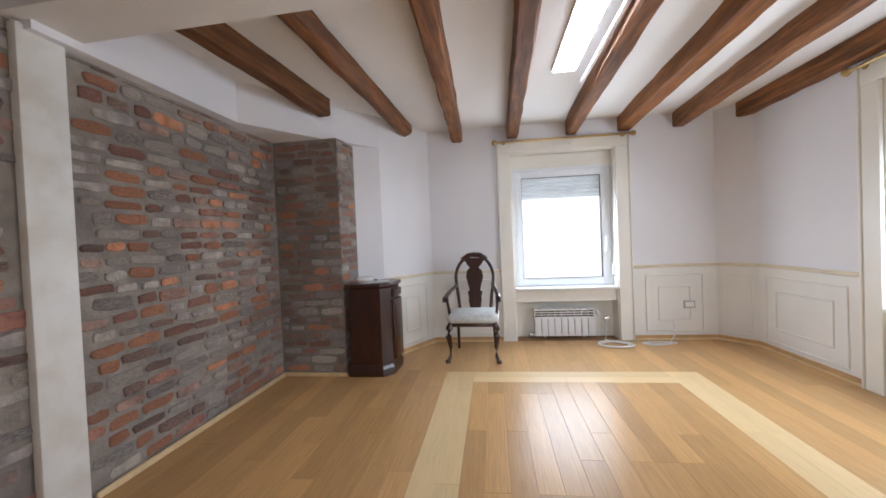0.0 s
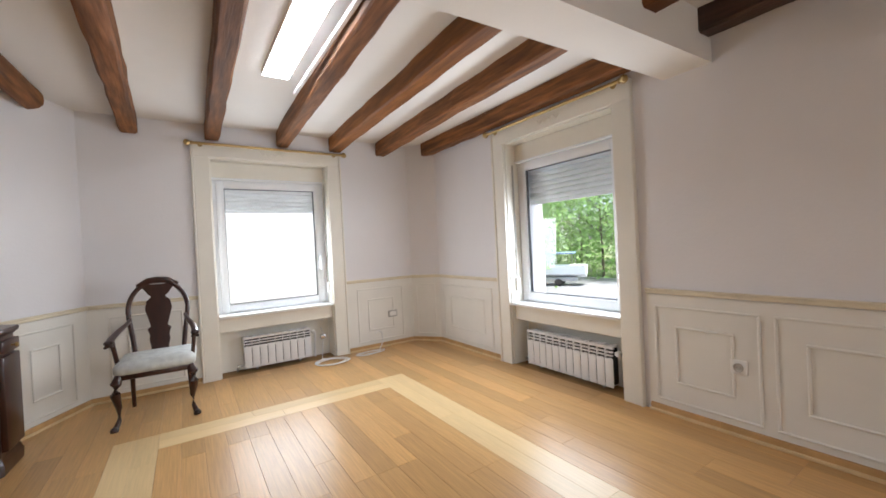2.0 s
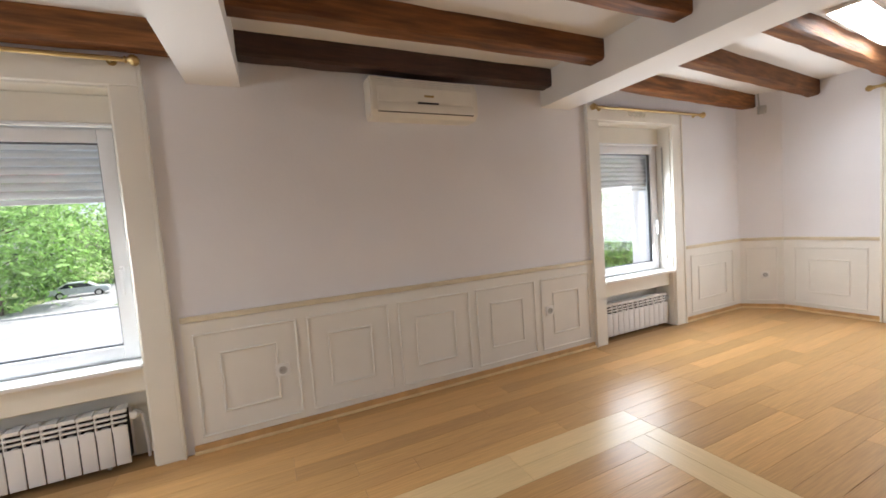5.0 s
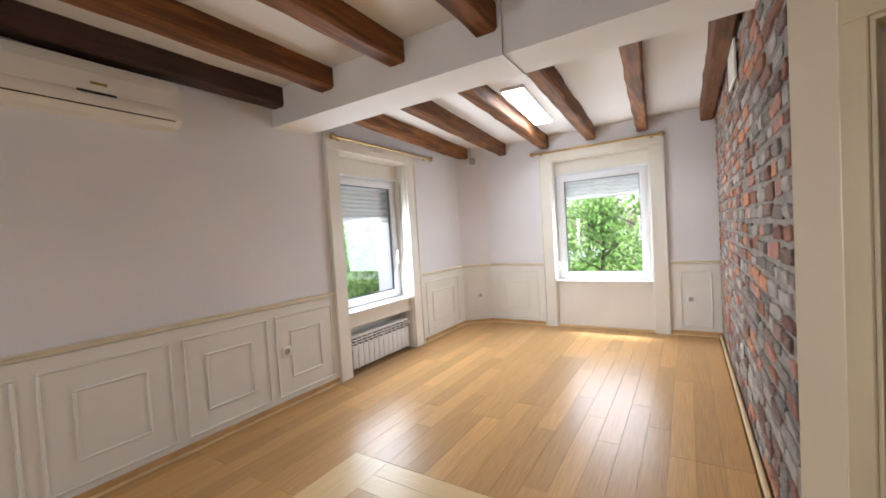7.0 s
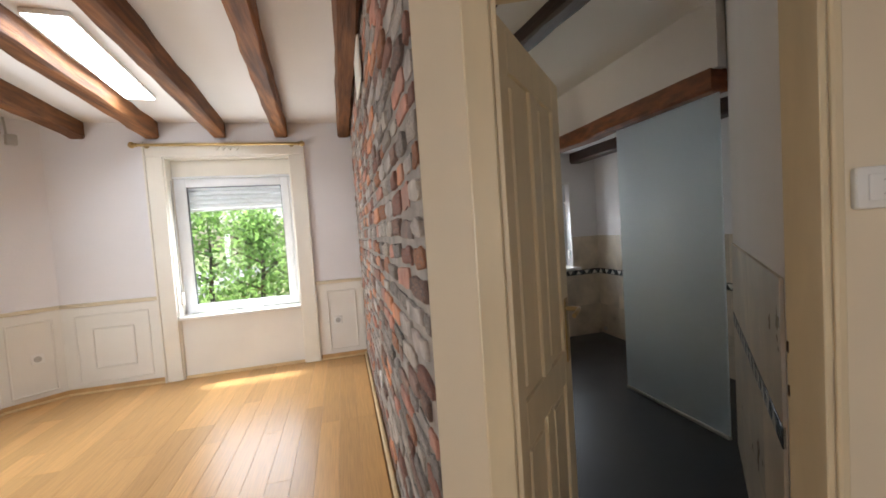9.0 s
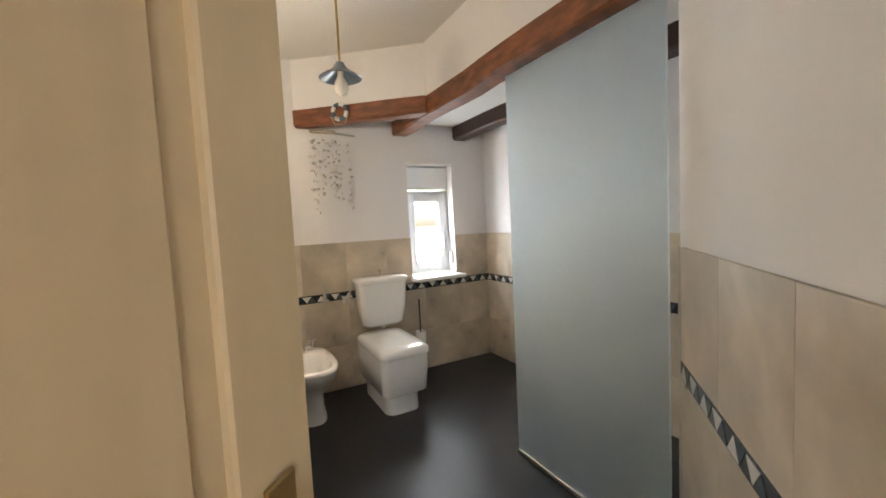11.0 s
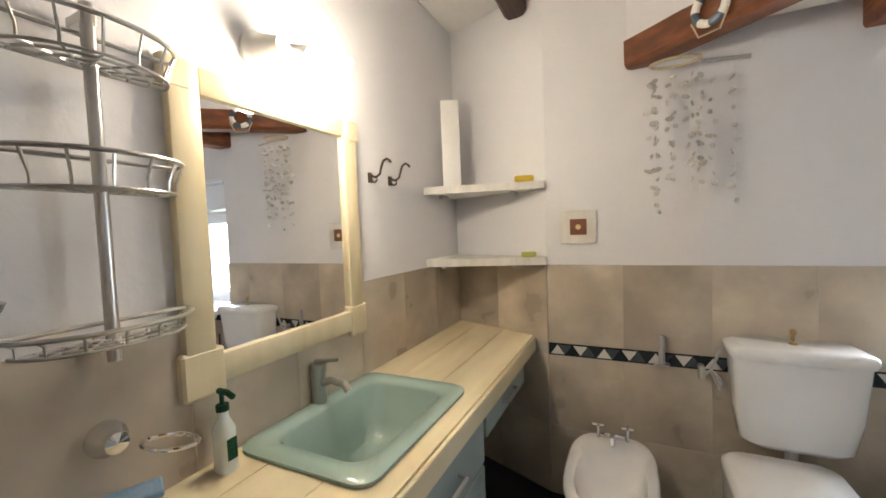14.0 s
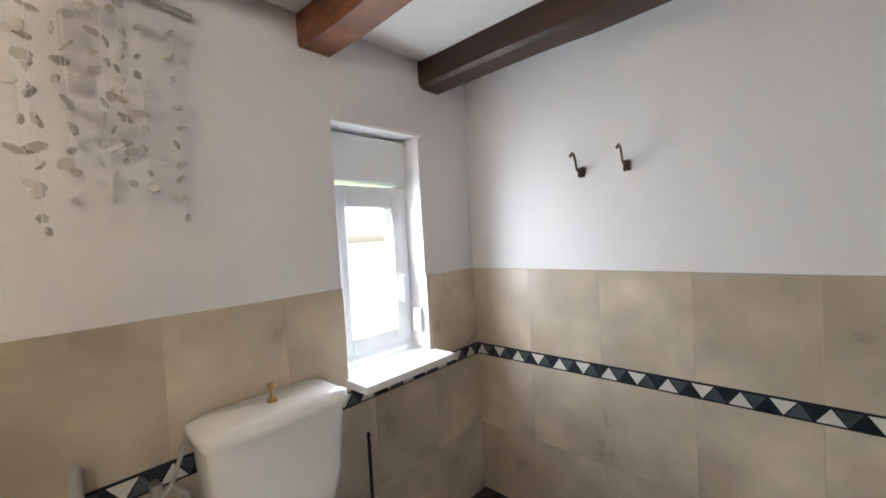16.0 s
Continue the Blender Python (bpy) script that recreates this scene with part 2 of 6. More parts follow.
# brick colours: dull red, orange, brown-violet, grey, pale
BRICKS = [mat("brick_red", (0.38, 0.18, 0.13), 0.95, var=0.35, scale=14, bump=0.9, bscale=55, obrand=0.25, dark=(0.22, 0.18, 0.16), darkscale=7, darkamt=0.65),
          mat("brick_orange", (0.53, 0.23, 0.122), 0.95, var=0.3, scale=14, bump=0.9, bscale=55, obrand=0.22, dark=(0.25, 0.2, 0.17), darkscale=7, darkamt=0.6),
          mat("brick_brown", (0.32, 0.2, 0.157), 0.95, var=0.35, scale=14, bump=0.9, bscale=55, obrand=0.25, dark=(0.15, 0.135, 0.125), darkscale=6, darkamt=0.7),
          mat("brick_grey", (0.39, 0.338, 0.302), 0.95, var=0.3, scale=14, bump=0.9, bscale=55, obrand=0.2, dark=(0.13, 0.12, 0.11), darkscale=6, darkamt=0.6),
          mat("brick_pale", (0.5, 0.44, 0.38), 0.95, var=0.25, scale=14, bump=0.9, bscale=55, obrand=0.2, dark=(0.28, 0.22, 0.19), darkscale=8, darkamt=0.5)]

# ---- mesh helpers ----


def box(bm, x0, y0, z0, x1, y1, z1, bevel=0.0, seg=1):
    r = bmesh.ops.create_cube(bm, size=1, matrix=Matrix.Translation(((x0 + x1) / 2, (y0 + y1) / 2, (z0 + z1) / 2)) @ Matrix.Diagonal((abs(x1 - x0), abs(y1 - y0), abs(z1 - z0), 1)))
    if bevel:
        es = list({e for v in r["verts"] for e in v.link_edges})
        bmesh.ops.bevel(bm, geom=es, offset=bevel, segments=seg, affect="EDGES", profile=0.5)
    return bm


def B(*a, **k):
    return box(bmesh.new(), *a, **k)


def cyl(bm, p0, p1, r0, r1=None, seg=12):
    p0, p1 = Vector(p0), Vector(p1)
    d = p1 - p0
    m = Matrix.Translation((p0 + p1) / 2) @ d.to_track_quat("Z", "Y").to_matrix().to_4x4()
    bmesh.ops.create_cone(bm, cap_ends=True, segments=seg, radius1=r0, radius2=r0 if r1 is None else r1, depth=d.length, matrix=m)
    return bm


def tube(bm, pts, r, seg=6, close=False):
    pts = [Vector(p) for p in pts]
    n, rings = len(pts), []
    for i, p in enumerate(pts):
        a = pts[(i - 1) % n] if (i or close) else p
        b = pts[(i + 1) % n] if (i < n - 1 or close) else p
        q = (b - a).to_track_quat("Z", "Y")
        rr = r[i] if isinstance(r, (list, tuple)) else r
        rings.append([bm.verts.new(p + q @ Vector((rr * math.cos(2 * math.pi * k / seg), rr * math.sin(2 * math.pi * k / seg), 0))) for k in range(seg)])
    for i in range(n if close else n - 1):
        a, b = rings[i], rings[(i + 1) % n]
        off = 0
        if close and i == n - 1:
            off = min(range(seg), key=lambda o: sum((a[k].co - b[(k + o) % seg].co).length for k in range(seg)))
        for k in range(seg):
            bm.faces.new((a[k], a[(k + 1) % seg], b[(k + 1 + off) % seg], b[(k + off) % seg]))
    if not close:
        bm.faces.new(list(reversed(rings[0]))), bm.faces.new(rings[-1])
    return bm


def lathe(bm, prof, seg=24, m=Matrix()):
    rings = []
    for r, z in prof:
        rings.append([bm.verts.new(m @ Vector((max(r, 1e-4) * math.cos(2 * math.pi * k / seg), max(r, 1e-4) * math.sin(2 * math.pi * k / seg), z))) for k in range(seg)])
    for a, b in zip(rings, rings[1:]):
        for k in range(seg):
            bm.faces.new((a[k], a[(k + 1) % seg], b[(k + 1) % seg], b[k]))
    return bm


def prism(bm, poly, z0, z1):
    lo = [bm.verts.new((x, y, z0)) for x, y in poly]
    hi = [bm.verts.new((x, y, z1)) for x, y in poly]
    bm.faces.new(lo), bm.faces.new(hi)
    for i in range(len(poly)):
        j = (i + 1) % len(poly)
        bm.faces.new((lo[i], lo[j], hi[j], hi[i]))
    return bm


def sections(bm, rings):
    """Skin over closed rings of points with end caps."""
    vs = [[bm.verts.new(p) for p in ring] for ring in rings]
    n = len(vs[0])
    for a, b in zip(vs, vs[1:]):
        for k in range(n):
            bm.faces.new((a[k], a[(k + 1) % n], b[(k + 1) % n], b[k]))
    bm.faces.new(list(reversed(vs[0]))), bm.faces.new(vs[-1])
    return bm


def rounded(w, d, r, z, cx=0, cy=0, n=4):
    """A ring: rectangle w by d with rounded corners at height z."""
    out = []
    for sx, sy, a0 in ((1, 1, 0), (-1, 1, 90), (-1, -1, 180), (1, -1, 270)):
        for k in range(n + 1):
            a = radians(a0 + 90 * k / n)
            out.append((cx + sx * (w / 2 - r) + r * math.cos(a), cy + sy * (d / 2 - r) + r * math.sin(a), z))
    return out


def mesh(name, bm, material, smooth=None):
    bmesh.ops.recalc_face_normals(bm, faces=bm.faces)
    me = bpy.data.meshes.new(name)
    bm.to_mesh(me)
    bm.free()
    if material:
        me.materials.append(material)
    if smooth:
        me.shade_smooth()
        me.set_sharp_from_angle(angle=radians(smooth))
    return me


def part(name, bm, material, parent, label="", smooth=35):
    ob = new(name, mesh(name, bm, material, smooth))
    ob.parent = parent
    return tagged(ob, label)


def thing(name, m, label, category, group="", kind=""):
    ob = new(name)
    ob.empty_display_size = 0.1
    ob.matrix_world = m
    return tagged(ob, label, category, group, kind)


def solid(name, bm, material, label, category, kind="", smooth=35, m=Matrix()):
    ob = new(name, mesh(name, bm, material, smooth))
    ob.matrix_world = m
    return tagged(ob, label, category, kind=kind)


def along(p0, p1):
    """Pose with x along p0 to p1, y to its left, z up."""
    d = Vector((p1[0] - p0[0], p1[1] - p0[1], 0))
    return pose(p0[0], p0[1], 0, 0, 0, math.degrees(math.atan2(d.y, d.x))), d.length


def wall(name, p0, p1, z0, z1, thick, material, label, openings=()):
    """A wall whose seen face runs from p0 to p1; its body lies to the left. openings: (s0, s1, z0, z1)."""
    m, length = along(p0, p1)
    bm = bmesh.new()
    s = 0.0
    for a, b, oz0, oz1 in sorted(openings):
        if a > s:
            box(bm, s, 0, z0, a, thick, z1)
        if oz0 > z0:
            box(bm, a, 0, z0, b, thick, oz0)
        if oz1 < z1:
            box(bm, a, 0, oz1, b, thick, z1)
        s = b
    if s < length:
        box(bm, s, 0, z0, length, thick, z1)
    return solid(name, bm, material, label, "wall", "structure", None, m)

# ---- structure ----
CZ = 2.49
floor = solid("floor", B(-2.1, -4.5, -0.12, 3.13, 5.11, -0.012), JOINT, "golden bamboo plank floor with a pale inlaid border", "floor", "structure", None)
solid("floor_bath", prism(bmesh.new(), [(-0.38, -3.95), (-0.38, -0.63), (-0.43, -0.60), (-0.99, -0.37), (-1.12, -0.47), (-2.2, -1.5), (-2.95, -1.5), (-2.95, -3.72), (-0.95, -3.72)], -0.11, 0.0), SLATEFLOOR, "dark charcoal vinyl bathroom floor with faint seams", "floor", "structure", None)
solid("ceiling", B(-3.3, -4.6, CZ, 3.3, 5.3, CZ + 0.15), CEILING, "white painted plaster ceiling between the beams", "ceiling", "structure", None)
solid("ceiling_bath", prism(bmesh.new(), [(-0.4, -3.88), (-0.4, -0.72), (-1.06, -0.45), (-2.05, -1.4), (-2.05, -3.1), (-1.3, -3.66), (-0.97, -3.66)], 2.40, 2.43), CEILING, "white bathroom ceiling", "ceiling", "structure", None)
solid("ceiling_bath_low", prism(bmesh.new(), [(-2.06, -1.49), (-2.89, -1.49), (-2.89, -3.66), (-1.3, -3.66), (-2.06, -3.06)], 2.035, 2.06), CEILING, "low white ceiling over the shower side", "ceiling", "structure", None)

DOOR0, DOOR1 = (-0.258, -0.662), (-1.875, 0.008)
WL = "white painted plaster wall, faintly lilac"
wall("wall_north", (-0.61, 4.75), (2.53, 4.75), 0, CZ, 0.35, PLASTER, WL, [(0.96, 2.11, 0, 2.175)])
wall("wall_north_east", (2.53, 4.75), (2.77, 4.45), 0, CZ, 0.3, PLASTER, WL)
wall("wall_east", (2.77, 4.45), (2.77, -3.85), 0, CZ, 0.5, PLASTER, WL, [(1.28, 2.45, 0, 2.165), (6.06, 7.09, 0, 2.13)])
wall("wall_south_east", (2.77, -3.85), (2.45, -4.12), 0, CZ, 0.3, PLASTER, WL)
wall("wall_south", (2.45, -4.12), (-0.36, -4.12), 0, CZ, 0.35, PLASTER, WL, [(0.94, 2.075, 0, 2.165)])
brick_south = wall("wall_brick_south", (-0.265, -4.119), (-0.265, -0.68), 0, CZ, 0.11, MORTAR, "bare old brick wall with rough grey mortar")
wall("wall_door", DOOR0, DOOR1, 0, CZ, 0.1, WARMCREAM, "cream painted wall with a doorway", [(0.172, 0.802, 0, 1.82)])
brick_west = wall("wall_brick_west", (-1.875, 0.0), (-1.875, 3.78), 0, CZ, 0.2, MORTAR, "bare old brick wall with rough grey mortar")
pier = wall("wall_brick_pier", (-1.88, 3.575), (-1.26, 3.575), 0, 2.172, 0.2, MORTAR, "projecting brick pier")
pier_side = wall("wall_brick_pier_side", (-1.258, 3.572), (-1.22, 3.89), 0, 2.172, 0.15, MORTAR, "side of the brick pier")
wall("wall_niche", (-1.22, 3.89), (-1.0, 4.05), 0, CZ, 0.15, PLASTER, WL)
wall("wall_north_west", (-1.0, 4.05), (-0.61, 4.75), 0, CZ, 0.2, PLASTER, WL)
# bulkhead over the brick
solid("bulkhead", prism(bmesh.new(), [(-1.9, 1.6), (-1.79, 1.6), (-1.79, 2.95), (-1.34, 3.62), (-1.002, 4.044), (-1.1, 4.3), (-1.9, 4.9)], 2.17, CZ), PLASTER, "white plaster bulkhead above the brickwork", "bulkhead", "structure", None)
bm = B(-1.88, 1.57, 0, -1.83, 1.77, 2.2, 0.012, 2)
solid("wall_post", bm, CHIPPED, "chipped white plaster strip on the brick wall", "pilaster", "structure")

# concrete beams
bm = prism(bmesh.new(), [(-1.9, 1.53), (2.79, 1.355), (2.79, 1.64), (-1.9, 1.82)], 2.21, CZ)
solid("concrete_beam", bm, CEILING, "white plastered concrete ceiling beam", "beam", "structure", None)
bm = prism(bmesh.new(), [(-0.36, -1.30), (2.79, -1.295), (2.79, -0.97), (-0.36, -0.985)], 2.215, CZ)
solid("concrete_beam", bm, CEILING, "white plastered concrete ceiling beam", "beam", "structure", None)

# bathroom walls
wall("wall_bath_east", (-0.39, -0.7), (-0.39, -3.9), 0, 2.44, 0.013, PLASTER, "white plaster bathroom wall over a tiled dado")
wall("wall_bath_corner", (-0.39, -3.9), (-0.95, -3.67), 0, 2.44, 0.2, PLASTER, WL)
wall("wall_bath_south", (-0.95, -3.67), (-2.9, -3.67), 0, 2.44, 0.25, PLASTER, WL, [(1.19, 1.61, 0.77, 1.71)])
wall("wall_bath_west", (-2.9, -3.67), (-2.9, -1.48), 0, 2.44, 0.2, PLASTER, WL)
wall("wall_bath_shower", (-2.9, -1.48), (-2.15, -1.48), 0, 2.44, 0.1, PLASTER, WL)
wall("wall_bath_entry", (-2.15, -1.48), (-1.04, -0.45), 0, 2.44, 0.06, PLASTER, WL)
solid("bulkhead_bath", prism(bmesh.new(), [(-2.05, -1.45), (-2.11, -1.45), (-2.11, -3.1), (-1.36, -3.69), (-1.28, -3.69), (-2.05, -3.07)], 2.045, 2.41), PLASTER, "white bulkhead over the bathroom beams", "bulkhead", "structure", None)


def beam(x, y0, y1, material, w=0.125, z=2.34, top=CZ, round_log=False, dx=0.0, label="stained wooden ceiling beam with knots and cracks"):
    """A hewn beam along y with slightly wavering edges."""
    rng = random.Random(int(x * 1000 + y0 * 77))
    bm, rings = bmesh.new(), []
    n = max(6, int(abs(y1 - y0) / 0.18))
    for i in range(n + 1):
        f = i / n
        y, cx = y0 + (y1 - y0) * f, x + dx * f + rng.uniform(-0.004, 0.004)
        j = [rng.uniform(-0.005, 0.005) for _ in range(4)]
        if round_log:
            rings.append([(cx + (w / 2 + j[k % 4]) * math.cos(a), y, (z + top) / 2 + 0.005 + ((top - z) / 2 + 0.004 + j[k % 4]) * math.sin(a)) for k, a in enumerate([2 * math.pi * k / 14 for k in range(14)])])
        else:
            c = 0.014
            rings.append([(cx - w / 2 + j[0], y, top + 0.004), (cx - w / 2 + j[0], y, z + c), (cx - w / 2 + c + j[1], y, z + j[2]),
                          (cx + w / 2 - c + j[3], y, z + j[2]), (cx + w / 2 + j[1], y, z + c), (cx + w / 2 + j[1], y, top + 0.004)])
    sections(bm, rings)
    return solid("ceiling_beam", bm, material, label, "beam", "structure", 30)


beam(-1.44, 1.75, 3.48, BEAM, dx=0.11)
beam(-0.88, 1.75, 4.32, BEAM, w=0.15, round_log=True, dx=0.11, label="round dark-brown log ceiling beam")
beam(-0.165, 1.74, 4.74, BEAM, dx=-0.09)
beam(0.335, 1.72, 4.76, BEAM, dx=0.05)
beam(0.935, 1.7, 4.76, BEAM, dx=0.1)
beam(1.52, 1.68, 4.76, BEAMLIGHT, w=0.14, dx=0.085)
beam(2.045, 1.65, 4.76, BEAM, w=0.13, dx=0.13)
beam(2.68, 1.6, 4.55, BEAM, w=0.13, dx=0.03)
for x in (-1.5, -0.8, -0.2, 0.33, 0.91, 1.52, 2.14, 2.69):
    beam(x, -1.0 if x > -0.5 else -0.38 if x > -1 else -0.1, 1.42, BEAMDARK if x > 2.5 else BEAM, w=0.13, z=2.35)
for x, dx in ((-0.185, 0), (0.265, 0.17), (0.85, 0.15), (1.38, 0.2), (1.92, 0.25), (2.48, 0.22)):
    beam(x, -1.28, -4.11, BEAM, w=0.12, dx=dx)
# bathroom beams
beam(-2.095, -1.48, -3.68, REDBEAM, w=0.13, z=1.93, top=2.045, label="stained wooden bathroom beam")
beam(-2.655, -1.48, -3.67, BEAMDARK, w=0.13, z=1.925, top=2.04, label="dark wooden bathroom beam")
beam(-0.82, -1.2, -3.72, BEAMDARK, w=0.11, z=2.31, top=2.40, label="dark wooden bathroom beam")
beam(-1.3, -1.0, -2.03, BEAMDARK, w=0.11, z=2.31, top=2.40, dx=0.11, label="dark wooden bathroom beam")
bm = bmesh.new()
m, L = along((-1.325, -3.675), (-2.05, -3.065))
rng = random.Random(4)
sections(bm, [[(s, -0.05 + rng.uniform(-.004, .004), 2.05), (s, -0.05, 1.955), (s, -0.035, 1.94 + rng.uniform(-.004, .004)), (s, 0.05, 1.94), (s, 0.06, 1.955), (s, 0.06, 2.05)] for s in [L * k / 8 for k in range(9)]])
solid("diagonal_beam", bm, REDBEAM, "red-brown stained diagonal wooden beam", "beam", "structure", 30, m)
# cable duct on a beam
solid("cable_duct", B(0.855, 1.8, 2.40, 0.88, 3.4, 2.43, 0.004), CABLE, "white plastic cable duct along a ceiling beam", "cable duct", "structure")


# ---- wainscot ----
def wainscot(p0, p1, panels, label="cream wainscot with raised mouldings"):
    m, L = along(p0, p1)
    w = thing("wainscot", m, label, "wainscot", kind="structure")
    part("backing", B(0, -0.01, 0.055, L, -0.002, 0.80), CREAM, w)
    bm = B(0, -0.026, 0.805, L, -0.0, 0.828, 0.006, 2)
    box(bm, 0, -0.034, 0.828, L, 0, 0.84, 0.003)
    part("dado_rail", bm, RAIL, w, "thin ochre and cream dado rail")
    part("skirting", B(0, -0.016, 0, L, -0.0, 0.052, 0.004), SKIRT, w, "brown wooden skirting")
    part("quadrant", B(0, -0.034, 0, L, -0.017, 0.02, 0.006, 2), SKIRTPALE, w, "pale wooden quadrant strip")
    for a, b in panels:
        for x0, x1, z0, z1 in ((a, b, 0.09, 0.73), (a + 0.13, b - 0.13, 0.22, 0.6)):
            if x1 - x0 < 0.08:
                continue
            t = 0.016
            bm = bmesh.new()
            box(bm, x0, -0.021, z0, x1, -0.009, z0 + t, 0.005)
            box(bm, x0, -0.021, z1 - t, x1, -0.009, z1, 0.005)
            box(bm, x0, -0.021, z0 + t, x0 + t, -0.009, z1 - t, 0.005)
            box(bm, x1 - t, -0.021, z0 + t, x1, -0.009, z1 - t, 0.005)
            part("panel_moulding", bm, CREAM, w)
    return w


wainscot((-1.0, 4.05), (-0.61, 4.75), [(0.16, 0.66)])
wainscot((-0.61, 4.75), (0.2, 4.75), [(0.14, 0.68)])
wainscot((1.66, 4.75), (2.53, 4.75), [(0.12, 0.72)])
wainscot((2.53, 4.75), (2.77, 4.45), [(0.06, 0.32)])
wainscot((2.77, 4.45), (2.77, 3.33), [(0.1, 1.0)])
wainscot((2.77, 1.81), (2.77, -1.48), [(0.05, 0.64), (0.70, 1.27), (1.34, 1.94), (2.0, 2.59), (2.65, 3.22)])
wainscot((2.77, -2.79), (2.77, -3.85), [(0.12, 0.9)])
wainscot((2.77, -3.85), (2.45, -4.12), [(0.06, 0.36)])
wainscot((2.45, -4.12), (1.64, -4.12), [(0.1, 0.7)])
wainscot((0.22, -4.12), (-0.255, -4.12), [(0.1, 0.4)])
for p0, p1 in (((-1.86, 1.8), (-1.86, 3.56)), ((-1.86, 3.56), (-1.24, 3.56)), ((-0.25, -4.1), (-0.25, -0.69)), ((-1.86, 0.03), (-1.86, 1.58))):
    m, L = along(p0, p1)
    s = thing("brick_skirting", m, "pale wooden skirting strip under the brick wall", "skirting", kind="structure")
    part("strip", B(0, -0.022, 0, L, -0.0, 0.035, 0.005), SKIRTPALE, s)


# ---- windows ----
def window(name, m, w, zt, shut, label, radiator=True, winder_left=True):
    o = thing(name, m, label, "window", kind="structure")
    for side, x0, x1 in (("l", -0.135, 0.0), ("r", w, w + 0.135)):
        part("casing", B(x0, -0.032, 0, x1, -0.001, zt + 0.0, 0.004), CASING, o)
        xe = x0 - 0.018 if side == "l" else x1
        part("casing_fillet", B(xe, -0.045, 0, xe + 0.018, -0.001, zt + 0.14, 0.006, 2), CASING, o)
    part("casing_head", B(-0.135, -0.034, zt, w + 0.135, -0.001, zt + 0.135, 0.004), CASING, o)
    bm = bmesh.new()
    for k in range(4):
        x = w / 2 - 0.09 + k * 0.06
        tube(bm, [(x - 0.03, -0.036, zt + 0.085), (x, -0.044, zt + 0.05), (x + 0.025, -0.036, zt + 0.085)], 0.008, 6)
    part("carved_ornament", bm, CASING, o)
    bm = B(0.0, -0.004, 0.0, 0.012, 0.2, zt, 0.002)
    part("reveal", bm, CASING, o)
    part("reveal", B(w - 0.012, -0.004, 0, w, 0.2, zt, 0.002), CASING, o)
    part("reveal_head", B(0.012, -0.004, zt - 0.012, w - 0.012, 0.2, zt, 0.002), CASING, o)
    part("shutter_box", B(0.012, 0.12, zt - 0.172, w - 0.012, 0.26, zt - 0.013, 0.005), CASING, o, "cream roller shutter box")
    part("box_strip", B(0.012, 0.112, zt - 0.188, w - 0.012, 0.135, zt - 0.173, 0.003), PVC, o)
    z1, z0 = zt - 0.188, 0.612
    fr = part("frame", bmesh.new(), PVC, o)
    bm = bmesh.new()
    for a in ((0.013, z0, 0.055, z1), (w - 0.055, z0, w - 0.013, z1), (0.055, z0, w - 0.055, z0 + 0.042), (0.055, z1 - 0.042, w - 0.055, z1)):
        box(bm, a[0], 0.15, a[1], a[2], 0.22, a[3], 0.005, 2)
    fr.data = mesh("frame", bm, PVC, 35)
    bm = bmesh.new()
    X0, X1, Z0, Z1 = 0.048, w - 0.048, z0 + 0.014, z1 - 0.014
    for a in ((X0, Z0, X0 + 0.075, Z1), (X1 - 0.075, Z0, X1, Z1), (X0 + 0.075, Z0, X1 - 0.075, Z0 + 0.075), (X0 + 0.075, Z1 - 0.075, X1 - 0.075, Z1)):
        box(bm, a[0], 0.132, a[1], a[2], 0.2, a[3], 0.007, 2)
    part("sash", bm, PVC, o)
    X0, X1, Z0, Z1 = X0 + 0.075, X1 - 0.075, Z0 + 0.075, Z1 - 0.075
    bm = bmesh.new()
    for a in ((X0, Z0, X0 + 0.006, Z1), (X1 - 0.006, Z0, X1, Z1), (X0 + 0.006, Z0, X1 - 0.006, Z0 + 0.006), (X0 + 0.006, Z1 - 0.006, X1 - 0.006, Z1)):
        box(bm, a[0], 0.15, a[1], a[2], 0.178, a[3])
    part("seal", bm, GREYSEAL, o, "dark rubber seal")
    pane = part("pane", B(X0, 0.18, Z0, X1, 0.184, Z1), CLEAR, o, "clear glass pane")
    pane.visible_shadow = False
    z, k = Z1 + 0.02, 0
    while z > shut:
        bm = bmesh.new()
        sections(bm, [[(x, 0.235, z - 0.045), (x, 0.223, z - 0.038), (x, 0.216, z - 0.022), (x, 0.223, z - 0.006), (x, 0.235, z)] for x in (0.05, w - 0.05)])
        part("slat", bm, SLAT, o)
        z -= 0.046
    part("slat_end_bar", B(0.05, 0.236, z - 0.03, w - 0.05, 0.256, z, 0.004), SLAT, o)
    part("sill", B(-0.0 + 0.013, -0.035, 0.585, w - 0.013, 0.15, 0.611, 0.005, 2), SILL, o, "white window sill")
    if radiator:
        part("apron", B(0.013, 0.035, 0.44, w - 0.013, 0.06, 0.584, 0.004), CASING, o)
        part("niche_back", B(0.013, 0.2, 0.0, w - 0.013, 0.34, 0.6), CASING, o)
    else:
        part("apron", B(0.013, 0.012, 0.0, w - 0.013, 0.2, 0.584, 0.003), CREAM, o)
        part("skirting", B(0.013, -0.004, 0.0, w - 0.013, 0.011, 0.03, 0.003), SKIRTPALE, o)
    xs = 0.02 if winder_left else w - 0.02
    bm = B(xs - 0.014, 0.05, 0.72, xs + 0.02, 0.1, 0.85, 0.012, 3)
    wd = part("strap_winder", bm, SOCKET, o, "white shutter strap winder")
